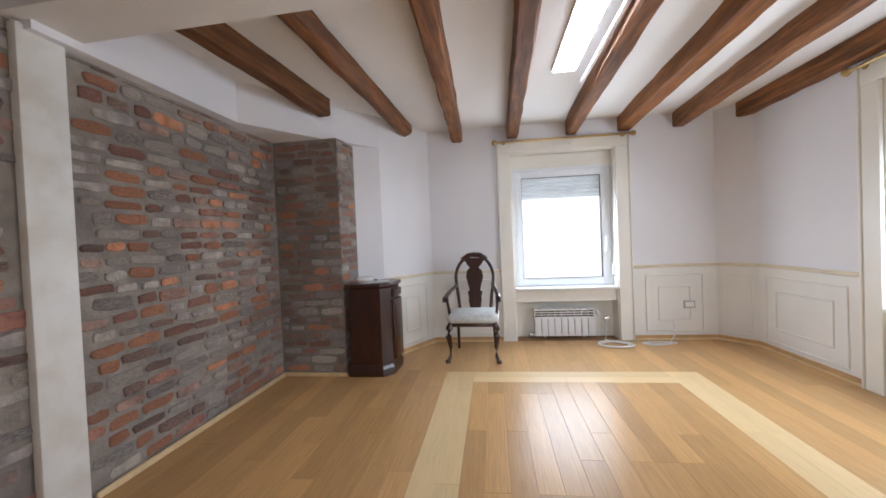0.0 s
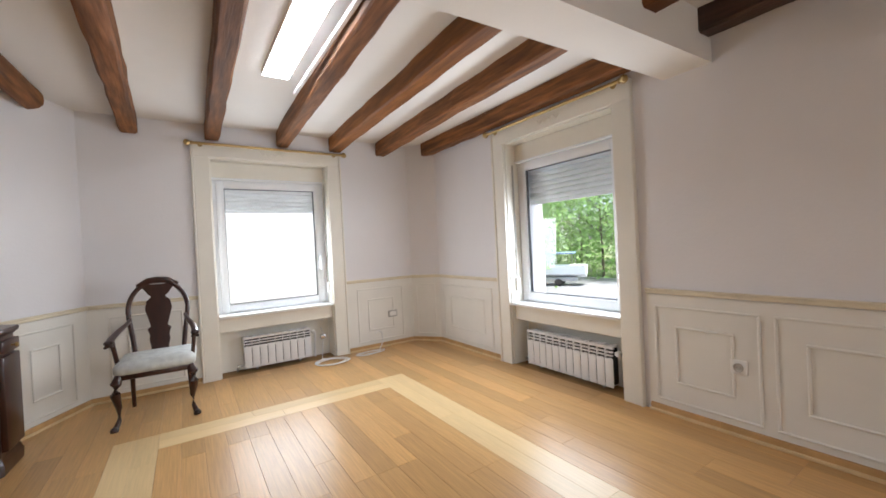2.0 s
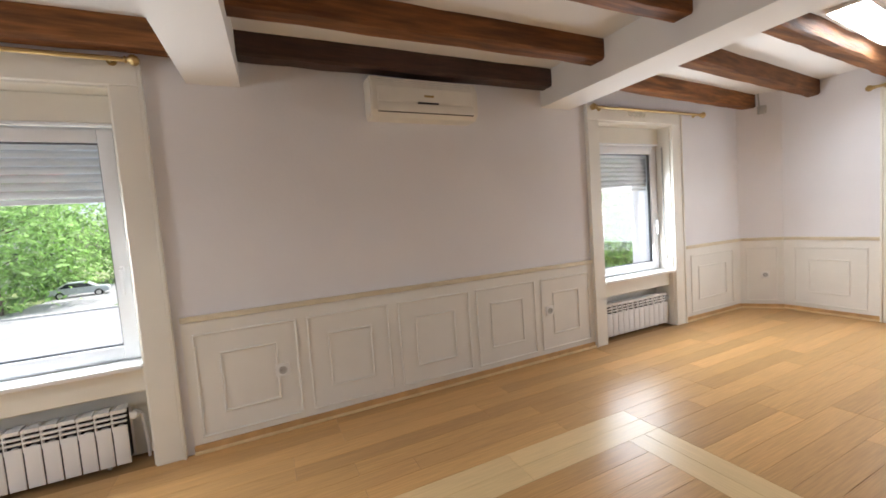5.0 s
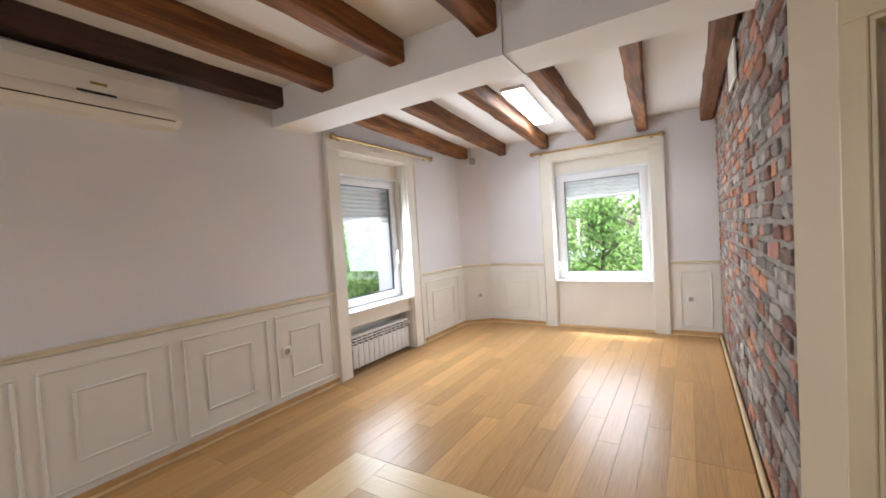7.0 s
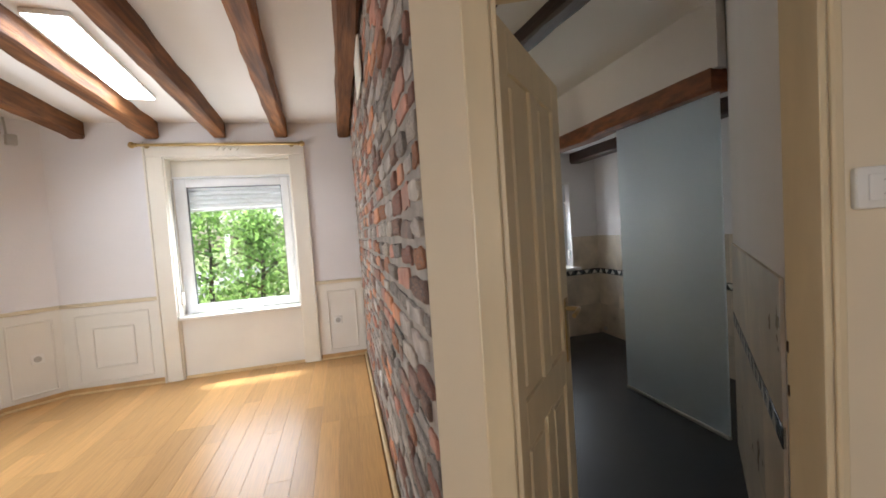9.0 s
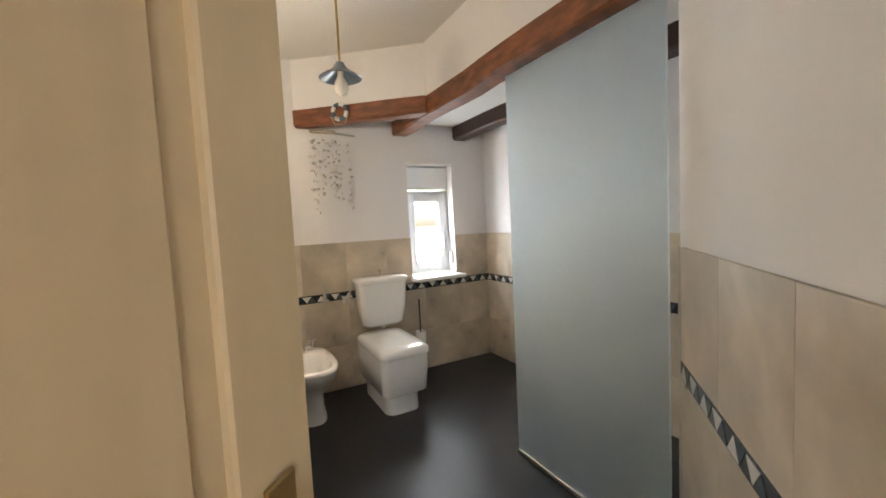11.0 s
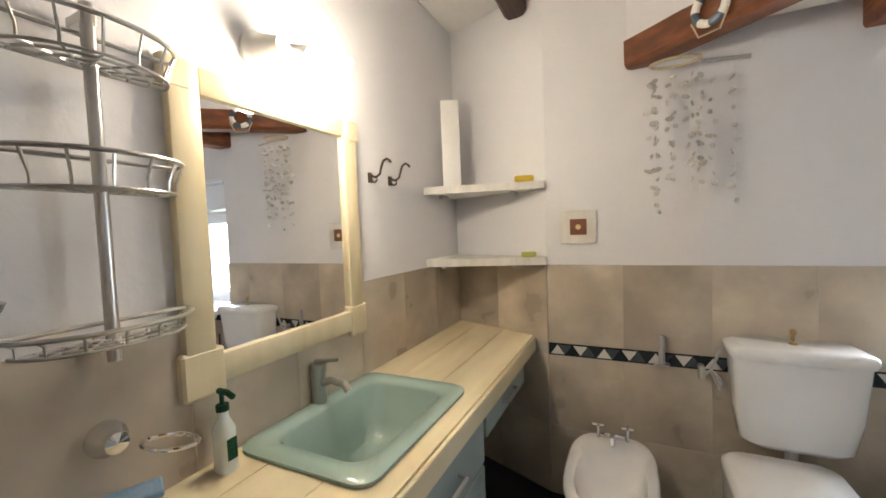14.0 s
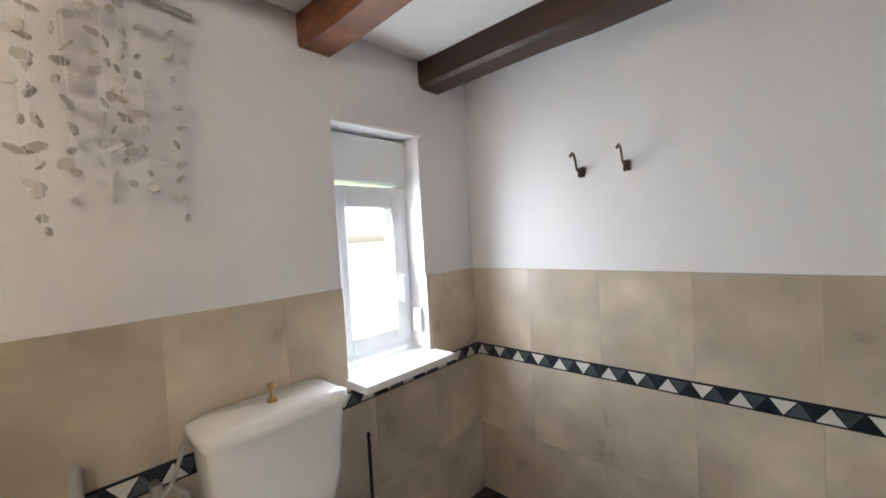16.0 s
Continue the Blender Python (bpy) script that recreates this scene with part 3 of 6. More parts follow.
    part("strap", B(xs - 0.003, 0.068, 0.85, xs + 0.002, 0.082, zt - 0.21), GREYPLASTIC, wd)
    xh = w - 0.085 if winder_left else w - 0.085
    bm = B(xh - 0.014, 0.118, 1.1, xh + 0.014, 0.133, 1.17, 0.005)
    box(bm, xh - 0.01, 0.095, 1.0, xh + 0.01, 0.112, 1.15, 0.006, 2)
    part("handle", bm, PVC, o)
    return o


def curtain_rod(m, length, z):
    o = thing("curtain_rod", m, "antique brass curtain rod with round finials above the window", "curtain rod", "curtain rods")
    part("rod", cyl(bmesh.new(), (0, -0.075, z), (length, -0.075, z), 0.013), BRASS, o)
    for x, s in ((0, -1), (length, 1)):
        bm = lathe(bmesh.new(), [(0.012, 0), (0.02, 0.008), (0.014, 0.018), (0.028, 0.035), (0.03, 0.05), (0.018, 0.068), (0, 0.074)], 14, pose(x, -0.075, z, 0, 90 * s, 0))
        part("finial", bm, BRASS, o)
        xb = x - s * 0.06
        bm = cyl(bmesh.new(), (xb, -0.034, z), (xb, -0.09, z), 0.011)
        cyl(bm, (xb, -0.04, z), (xb, -0.034, z), 0.024)
        part("bracket", bm, BRASS, o)


def radiator(m, n, label):
    o = thing("radiator", m, label, "radiator", "radiators under the windows")
    sw, sec = 0.0755, None
    for k in range(n):
        x = k * sw
        bm = B(x + 0.003, -0.05, 0.0, x + sw - 0.003, -0.043, 0.228, 0.003, 2)
        box(bm, x + 0.003, 0.043, 0.0, x + sw - 0.003, 0.05, 0.3, 0.003)
        box(bm, x + 0.024, -0.043, 0.0, x + sw - 0.024, 0.043, 0.228, 0.004)
        box(bm, x + 0.003, -0.05, 0.272, x + sw - 0.003, -0.03, 0.284, 0.003)
        box(bm, x + 0.003, -0.05, 0.245, x + sw - 0.003, -0.036, 0.257, 0.003)
        box(bm, x + 0.003, -0.048, 0.3, x + sw - 0.003, -0.022, 0.322, 0.003)
        box(bm, x + 0.012, -0.012, 0.305, x + sw - 0.012, 0.046, 0.322, 0.004)
        box(bm, x + 0.0, -0.046, 0.2, x + 0.006, 0.046, 0.318)
        part("section", bm, RADWHITE, o)
    # black block added behind the fronts as the shade in the gaps
    part("gap_shade", B(0.01, -0.026, 0.02, n * sw - 0.01, 0.03, 0.3), BLACK, o, "black filling that stands in for shade between the sections")
    for x in (0.12, n * sw - 0.12):
        part("foot", cyl(bmesh.new(), (x, 0, -0.03), (x, 0, 0.02), 0.012), GREYPLASTIC, o)
    L = n * sw
    bm = tube(bmesh.new(), [(L, 0, 0.27), (L + 0.05, 0, 0.27), (L + 0.06, 0.0, 0.25), (L + 0.06, 0.04, 0.05), (L + 0.06, 0.05, -0.03)], 0.009, 8)
    part("pipe", bm, RADWHITE, o)
    part("valve", lathe(bmesh.new(), [(0.008, -0.01), (0.02, 0), (0.022, 0.04), (0.015, 0.05), (0, 0.052)], 12, pose(L + 0.03, 0, 0.27, 90, 0, 0)), SOCKET, o, "white valve knob")
    bm = tube(bmesh.new(), [(0, 0, 0.03), (-0.05, 0, 0.03), (-0.06, 0.02, 0.0), (-0.06, 0.03, -0.03)], 0.009, 8)
    part("pipe", bm, STEEL, o)
    part("lockshield", cyl(bmesh.new(), (-0.05, -0.03, 0.03), (-0.05, 0.03, 0.03), 0.014), CHROME, o)
    return o


mN, _ = along((0.35, 4.75), (1.5, 4.75))
mE2, _ = along((2.77, 3.17), (2.77, 2.0))
mE3, _ = along((2.77, -1.61), (2.77, -2.64))
mS, _ = along((1.51, -4.12), (0.375, -4.12))
window("window_1", mN, 1.15, 2.175, 1.71, "white plastic window in a cream casing, shutter partly lowered", winder_left=False)
window("window_2", mE2, 1.17, 2.165, 1.62, "white plastic window in a cream casing, shutter partly lowered")
window("window_3", mE3, 1.03, 2.13, 1.545, "white plastic window in a cream casing, shutter partly lowered", winder_left=False)
window("window_4", mS, 1.135, 2.165, 1.71, "white plastic window in a cream casing above a plain panel", radiator=False)
curtain_rod(mN @ pose(-0.13, 0, 0), 1.42, 2.29)
curtain_rod(mE2 @ pose(-0.14, 0, 0), 1.4, 2.29)
curtain_rod(mE3 @ pose(-0.06, 0, 0), 1.5, 2.235)
curtain_rod(mS @ pose(-0.17, 0, 0), 1.4, 2.265)
radiator(mN @ pose(0.22, 0.12, 0.03), 9, "short white aluminium radiator under the window")
radiator(mE2 @ pose(0.135, 0.1, 0.03), 12, "white aluminium radiator under the window")
radiator(mE3 @ pose(0.085, 0.1, 0.03), 12, "white aluminium radiator under the window")

# bathroom window
mB, _ = along((-2.14, -3.67), (-2.56, -3.67))
o = thing("window_5", mB, "narrow white plastic bathroom window with a deep sill", "window", kind="structure")
bm = bmesh.new()
for a in ((0.0, 0.8, 0.04, 1.5), (0.38, 0.8, 0.42, 1.5), (0.04, 0.8, 0.38, 0.84), (0.04, 1.46, 0.38, 1.5)):
    box(bm, a[0], 0.1, a[1], a[2], 0.17, a[3], 0.004)
part("frame", bm, PVC, o)
bm = bmesh.new()
for a in ((0.035, 0.83, 0.095, 1.47), (0.325, 0.83, 0.385, 1.47), (0.095, 0.83, 0.325, 0.89), (0.095, 1.41, 0.325, 1.47)):
    box(bm, a[0], 0.085, a[1], a[2], 0.15, a[3], 0.006, 2)
part("sash", bm, PVC, o)
pn = part("pane", B(0.095, 0.13, 0.89, 0.325, 0.134, 1.41), CLEAR, o)
pn.visible_shadow = False
part("shutter_box", B(0.0, 0.08, 1.515, 0.42, 0.2, 1.7, 0.005), PVC, o)
part("sill", B(-0.01, -0.13, 0.755, 0.45, 0.1, 0.785, 0.006, 2), SILL, o, "white marble-look sill")
part("strap_winder", B(0.395, 0.02, 0.86, 0.418, 0.07, 0.97, 0.01, 3), SOCKET, o)
part("handle", B(0.345, 0.06, 1.0, 0.365, 0.085, 1.12, 0.006), PVC, o)
part("head_strip", B(-0.01, -0.012, 1.705, 0.43, -0.0, 1.725, 0.003), SILL, o)

# bathroom door
hinge = pose(-0.452, -0.674, 0, 0, 0, 226)
o = thing("door_1", hinge, "cream painted panelled door standing wide open", "door", kind="structure")
bm = bmesh.new()
W, H, T = 0.66, 1.80, 0.036
for a in ((0, 0.01, 0.1, H), (W - 0.1, 0.01, W, H), (0.1, 0.01, W - 0.1, 0.2), (0.1, 0.69, W - 0.1, 0.81), (0.1, H - 0.12, W - 0.1, H), (0.29, 0.2, 0.37, 0.69), (0.29, 0.81, 0.37, H - 0.12)):
    box(bm, a[0], 0, a[1], a[2], T, a[3], 0.003)
part("stiles_and_rails", bm, DOORPAINT, o)
for x0, x1 in ((0.1, 0.29), (0.37, W - 0.1)):
    for z0, z1 in ((0.2, 0.69), (0.81, H - 0.12)):
        bm = B(x0, 0.011, z0, x1, T - 0.011, z1)
        box(bm, x0 + 0.03, 0.005, z0 + 0.03, x1 - 0.03, T - 0.005, z1 - 0.03, 0.005)
        part("panel", bm, DOORPAINT, o)
bm = B(W - 0.075, -0.006, 0.76, W - 0.035, 0.0, 1.0, 0.002)
cyl(bm, (W - 0.055, 0, 0.96), (W - 0.055, -0.05, 0.96), 0.009)
tube(bm, [(W - 0.055, -0.05, 0.96), (W - 0.09, -0.055, 0.965), (W - 0.15, -0.05, 0.955)], 0.008, 8)
part("handle", bm, BRASS, o, "brass lever handle with long plate")
mD, _ = along(DOOR0, DOOR1)
o = thing("door_frame", mD, "cream painted door frame round the bathroom doorway", "door frame", kind="structure")
for a in ((0.11, 0, 0.172, 1.82), (0.802, 0, 0.822, 1.82), (0.11, 1.82, 0.822, 1.89)):
    part("casing", B(a[0], -0.014, a[1], a[2], -0.001, a[3], 0.004), DOORPAINT, o)
part("jamb", B(0.172, -0.002, 0, 0.186, 0.104, 1.806, 0.002), DOORPAINT, o)
latch_jamb = part("jamb", B(0.788, -0.002, 0, 0.802, 0.104, 1.806, 0.002), DOORPAINT, o)
for z in (0.86, 0.96):
    part("strike_slot", B(0.787, 0.096, z, 0.788, 0.102, z + 0.025), BRONZE, latch_jamb, "dark metal strike slot")
part("head_jamb", B(0.172, -0.002, 1.806, 0.802, 0.104, 1.82, 0.002), DOORPAINT, o)
sw = thing("light_switch", mD @ pose(0.878, 0, 1.31), "white rocker light switch on the cream wall", "light switch")
part("plate", B(-0.042, -0.02, -0.04, 0.042, 0.0, 0.04, 0.006, 2), SOCKET, sw)
part("rocker", B(-0.026, -0.025, -0.025, 0.026, -0.02, 0.025, 0.003, 2), SOCKET, sw)
for z in (-0.013, 0.013):
    part("mark", B(-0.004, -0.0256, z - 0.001, 0.004, -0.025, z + 0.001), GREYPLASTIC, sw)

# ---- living room things ----
# armchair, built at its own origin facing -y
ch = thing("armchair", pose(-0.105, 4.19, 0, 0, 0, -2) @ Matrix.Scale(0.955, 4), "dark mahogany carved armchair with embroidered pale seat", "chair")
bm = bmesh.new()
sections(bm, [rounded(0.5, 0.46, 0.05, 0.40, 0, -0.02), rounded(0.53, 0.49, 0.06, 0.415, 0, -0.02), rounded(0.53, 0.49, 0.06, 0.455, 0, -0.02), rounded(0.48, 0.43, 0.06, 0.485, 0, -0.02), rounded(0.3, 0.26, 0.06, 0.498, 0, -0.02)])
part("seat", bm, SEATCLOTH, ch, "pale embroidered seat cushion", 60)
part("seat_rail", B(-0.245, -0.25, 0.36, 0.245, 0.2, 0.405, 0.012, 2), MAHOGANY, ch)
for s in (-1, 1):
    bm = tube(bmesh.new(), [(s * 0.225, -0.225, 0.4), (s * 0.245, -0.25, 0.34), (s * 0.25, -0.255, 0.27), (s * 0.235, -0.24, 0.16), (s * 0.235, -0.245, 0.07), (s * 0.255, -0.275, 0.02), (s * 0.262, -0.295, 0.0)],
              [0.026, 0.036, 0.033, 0.02, 0.015, 0.02, 0.017], 10)
    leg = part("leg", bm, MAHOGANY, ch, "curved cabriole front leg", 60)
    part("claw_foot", lathe(bmesh.new(), [(0, 0), (0.026, 0.004), (0.028, 0.02), (0.016, 0.036), (0, 0.04)], 10, pose(s * 0.26, -0.29, 0)), DARKWOOD, leg)
    bm = tube(bmesh.new(), [(s * 0.2, 0.19, 0.38), (s * 0.205, 0.22, 0.2), (s * 0.21, 0.27, 0.0)], [0.02, 0.017, 0.015], 8)
    part("leg", bm, MAHOGANY, ch, "plain raked back leg", 60)
    bm = tube(bmesh.new(), [(s * 0.235, -0.1, 0.4), (s * 0.25, -0.13, 0.5), (s * 0.26, -0.16, 0.6), (s * 0.268, -0.17, 0.655)], [0.02, 0.016, 0.016, 0.02], 8)
    part("arm_support", bm, MAHOGANY, ch, smooth=60)
    bm = tube(bmesh.new(), [(s * 0.272, -0.235, 0.65), (s * 0.27, -0.17, 0.67), (s * 0.25, -0.03, 0.7), (s * 0.215, 0.1, 0.73), (s * 0.195, 0.2, 0.76)], [0.024, 0.024, 0.022, 0.018, 0.014], 10)
    arm = part("armrest", bm, MAHOGANY, ch, smooth=60)
    bm = bmesh.new()
    for k in range(4):
        bmesh.ops.create_icosphere(bm, subdivisions=1, radius=0.015, matrix=pose(s * 0.272 + (k % 2 - .5) * 0.034, -0.245, 0.628 + (k // 2) * 0.03))
    bmesh.ops.create_icosphere(bm, subdivisions=2, radius=0.026, matrix=pose(s * 0.272, -0.235, 0.645))
    part("carved_hand_end", bm, DARKWOOD, arm, "dark carved scroll end", 60)
# back hoop
pts = []
for k in range(25):
    a = math.pi * k / 24
    x = 0.215 * math.cos(a)
    z = 0.82 + 0.255 * math.sin(a) if 0 < k < 24 else 0.82
    pts.append((x, 0.21 + (z - 0.45) * 0.12, z))
lo = [(0.185, 0.19, 0.40), (0.175, 0.2, 0.48), (0.19, 0.225, 0.62), (0.208, 0.245, 0.74)]
pts = lo + pts + [(-x, y, z) for x, y, z in reversed(lo)]
part("back_hoop", tube(bmesh.new(), pts, 0.019, 10), MAHOGANY, ch, smooth=60)
half = [(0.07, 0.44), (0.062, 0.5), (0.075, 0.56), (0.07, 0.6), (0.085, 0.66), (0.06, 0.68), (0.08, 0.76), (0.098, 0.83), (0.085, 0.9), (0.05, 0.935), (0.075, 0.96), (0.1, 1.0), (0.14, 1.045)]
bm = bmesh.new()
rings = []
for x, z in half:
    y = 0.21 + (z - 0.45) * 0.12
    rings.append([(-x, y - 0.008, z), (x, y - 0.008, z), (x, y + 0.008, z), (-x, y + 0.008, z)])
sections(bm, rings)
part("splat", bm, MAHOGANY, ch, "vase-shaped back splat")
part("crest", tube(bmesh.new(), [(-0.15, 0.282, 1.035), (-0.07, 0.284, 1.075), (0, 0.285, 1.08), (0.07, 0.284, 1.075), (0.15, 0.282, 1.035)], [0.016, 0.028, 0.03, 0.028, 0.016], 8), MAHOGANY, ch, smooth=60)

# cabinet with cut corners
cb = thing("side_cabinet", pose(0, 0, 0), "dark mahogany side cabinet with canted corners", "cabinet")


def inset(poly, d):
    cx, cy = sum(p[0] for p in poly) / len(poly), sum(p[1] for p in poly) / len(poly)
    return [(x + (cx - x) * d, y + (cy - y) * d) for x, y in poly]


cp = [(-1.21, 3.53), (-0.90, 3.53), (-0.82, 3.62), (-0.81, 3.9), (-0.92, 4.0), (-1.2, 3.7)]
part("body", prism(bmesh.new(), inset(cp, 0.05), 0.09, 0.80), MAHOGANY, cb)
bm = bmesh.new()
sections(bm, [[(x, y, z) for x, y in inset(cp, d)] for z, d in ((0, -0.02), (0.06, -0.04), (0.075, 0.0), (0.1, 0.03))])
part("plinth", bm, MAHOGANY, cb)
bm = bmesh.new()
sections(bm, [[(x, y, z) for x, y in inset(cp, d)] for z, d in ((0.79, 0.05), (0.805, -0.03), (0.815, -0.08), (0.83, -0.08), (0.838, -0.05))])
part("top", bm, MAHOGANY, cb)
m, L = along((-0.815, 3.64), (-0.805, 3.88))
part("door", B(0.0, -0.016, 0.13, L, 0.03, 0.68, 0.008, 2), MAHOGANY, cb).matrix_local = m
part("drawer", B(0.0, -0.016, 0.7, L, 0.03, 0.77, 0.006, 2), MAHOGANY, cb).matrix_local = m
part("drawer_pull", lathe(bmesh.new(), [(0.006, 0), (0.006, 0.012), (0.014, 0.02), (0.01, 0.03), (0, 0.032)], 12, m @ pose(L / 2, -0.016, 0.735, 90, 0, 0)), BRASS, cb, "brass knob")

jar = thing("round_dish", pose(-1.06, 3.62, 0.838), "white lidded round dish on the dark cabinet", "dish")
part("bowl", lathe(bmesh.new(), [(0, 0), (0.075, 0), (0.082, 0.02), (0.08, 0.03), (0, 0.03)], 28), GREYPLASTIC, jar, smooth=50)
part("lid", lathe(bmesh.new(), [(0, 0.03), (0.08, 0.03), (0.084, 0.04), (0.07, 0.058), (0.03, 0.062), (0, 0.062)], 28), CERAMIC, jar, smooth=50)
rm = thing("remote_control", pose(-0.9, 3.66, 0.84, 0, 0, 20), "small white and black remote control on the cabinet", "remote")
part("body", B(-0.09, -0.022, 0, 0.05, 0.022, 0.02, 0.006, 2), SOCKET, rm)
part("button_pad", B(-0.085, -0.018, 0.02, -0.055, 0.018, 0.03, 0.004), BLACK, rm)

# air conditioner
mA, _ = along((2.77, 0.585), (2.77, -0.235))
ac = thing("air_conditioner", mA @ pose(0, 0, 2.035) @ Matrix.Diagonal((0.91, 1, 1, 1)), "old off-white wall-mounted air conditioner under the beam", "air conditioner")
bm = bmesh.new()
sections(bm, [[(x, 0, 0.0), (x, -0.13, 0.0), (x, -0.17, 0.04), (x, -0.175, 0.2), (x, -0.14, 0.265), (x, -0.02, 0.275), (x, 0, 0.27)] for x in (0, 0.012, 0.45, 0.888, 0.9)])
bmesh.ops.bevel(bm, geom=[e for e in bm.edges if abs(e.verts[0].co.x - e.verts[1].co.x) < 1e-5 and (e.verts[0].co.x < 0.001 or e.verts[0].co.x > 0.899)], offset=0.01, segments=2, affect="EDGES")
part("body", bm, ACWHITE, ac)
part("front_panel", B(0.05, -0.181, 0.095, 0.85, -0.172, 0.2, 0.004), ACWHITE, ac)
part("louvre", B(0.05, -0.182, 0.03, 0.85, -0.166, 0.088, 0.006, 2), ACWHITE, ac)
# solid black strip paints the shade of the outlet slot
part("outlet_gap_shade", B(0.05, -0.176, 0.026, 0.85, -0.164, 0.031), BLACK, ac)
part("badge", B(0.36, -0.186, 0.088, 0.54, -0.178, 0.1, 0.003), BLACK, ac, "dark display strip")
part("logo_plate", B(0.42, -0.184, 0.135, 0.5, -0.18, 0.15, 0.002), BRASS, ac)
for k in range(7):
    part("grille_slat", B(0.06, -0.17 + k * 0.004, 0.205 + k * 0.008, 0.84, -0.158 + k * 0.004, 0.209 + k * 0.008), GREYPLASTIC if k % 2 else ACWHITE, ac)


def socket(m, label, double=False):
    o = thing("wall_socket", m, label, "socket", "wall sockets")
    w = 0.06 if double else 0.042
    part("plate", B(-w, -0.012, -0.042, w, 0, 0.042, 0.005, 2), GREYPLASTIC if double else SOCKET, o)
    if double:
        part("insert", B(-0.045, -0.016, -0.026, 0.045, -0.011, 0.026, 0.003), SOCKET, o)
    else:
        part("insert", lathe(bmesh.new(), [(0.026, 0), (0.026, 0.004), (0.02, 0.004), (0.018, 0.001), (0, 0.001)], 20, pose(0, -0.012, 0, 90, 0, 0)), GREYPLASTIC, o)
        for s in (-1, 1):
            part("pin_hole", cyl(bmesh.new(), (s * 0.009, -0.0125, 0), (s * 0.009, -0.0145, 0), 0.003, seg=8), BLACK, o)


mEw, _ = along((2.77, 4.45), (2.77, -3.85))
mNw, _ = along((-0.61, 4.75), (2.53, 4.75))
mSw, _ = along((2.45, -4.12), (-0.26, -4.12))
socket(mEw @ pose(4.45 - 1.28, -0.01, 0.41), "white round socket on the wainscot")
socket(mEw @ pose(4.45 + 0.93, -0.01, 0.44), "white round socket on the wainscot")
socket(mNw @ pose(0.61 + 2.23, -0.01, 0.39), "grey double socket on the wainscot", True)
socket(mSw @ pose(2.45 - 0.02, -0.01, 0.41), "white round socket beside the brick wall")
mSE, _ = along((2.77, -3.85), (2.45, -4.12))
socket(mSE @ pose(0.24, -0.01, 0.4), "white socket on the wainscot", False)
socket(along((-0.262, -4.1), (-0.262, -0.69))[0] @ pose(1.95, -0.01, 0.42), "white socket set in the brick wall")


def led_panel(x0, y0, x1, y1, turn=0):
    o = thing("ceiling_light", pose((x0 + x1) / 2, (y0 + y1) / 2, CZ, 0, 0, turn), "long rectangular white LED ceiling panel, switched on", "ceiling light", "LED panels")
    w, l = (x1 - x0) / 2, (y1 - y0) / 2
    part("housing", B(-w, -l, -0.028, w, l, 0.0, 0.004), SOCKET, o)
    part("diffuser", B(-w + 0.008, -l + 0.008, -0.034, w - 0.008, l - 0.008, -0.0285), LED, o, "glowing white diffuser")


led_panel(0.615, 2.16, 0.8, 3.28)
led_panel(1.185, -3.36, 1.385, -2.16, 5)


def coil(cx, cy, rx, ry, turns, tail, seed):
    r = random.Random(seed)
    pts = []
    for k in range(turns * 22):
        a = 2 * math.pi * k / 22
        f = 1 + 0.14 * math.sin(k * 0.13 + seed) + r.uniform(-.01, .01)
        pts.append((cx + rx * f * math.cos(a), cy + ry * f * math.sin(a), 0.006 + 0.012 * abs(math.sin(k * 0.21))))
    return pts + tail


cbm = solid("coiled_cable", tube(bmesh.new(), coil(1.38, 4.52, 0.17, 0.12, 4, [(1.32, 4.68, 0.02), (1.38, 4.86, 0.05), (1.4, 4.88, 0.25), (1.38, 4.9, 0.33)], 2), 0.0055, 6), CABLE, "coiled white cable lying on the floor", "cable")
solid("coiled_cable", tube(bmesh.new(), coil(1.83, 4.55, 0.16, 0.05, 2, [(1.95, 4.56, 0.02), (2.02, 4.6, 0.1), (2.03, 4.64, 0.2), (1.99, 4.66, 0.23), (1.95, 4.65, 0.2)], 5), 0.0055, 6), CABLE, "loose white cable on the floor by the wainscot", "cable")
solid("junction_plug", B(1.36, 4.84, 0.2, 1.42, 4.9, 0.25, 0.012, 2), CHROME, "small metal pipe fitting in the radiator niche", "pipe fitting")
sp = thing("corner_speaker", pose(2.58, -3.98, 2.30, 0, 0, -40), "small grey sensor in the ceiling corner", "sensor")
part("body", B(-0.03, -0.04, -0.04, 0.03, 0.03, 0.05, 0.008, 2), GREYPLASTIC, sp)
part("mount", cyl(bmesh.new(), (0, 0.02, 0.04), (0, 0.03, 0.19), 0.008), GREYPLASTIC, sp)
solid("wall_hatch", B(-0.25, -2.3, 2.12, -0.235, -1.95, 2.44, 0.004), CASING, "pale strip panel at the top of the brick wall", "panel")
bm = B(0.815, -1.3, 2.207, 0.828, -0.97, 2.214)
box(bm, 0.815, -0.969, 2.207, 0.828, -0.962, 2.49)
solid("cable_cover", bm, CABLE, "white cable cover across the concrete beam", "cable duct")

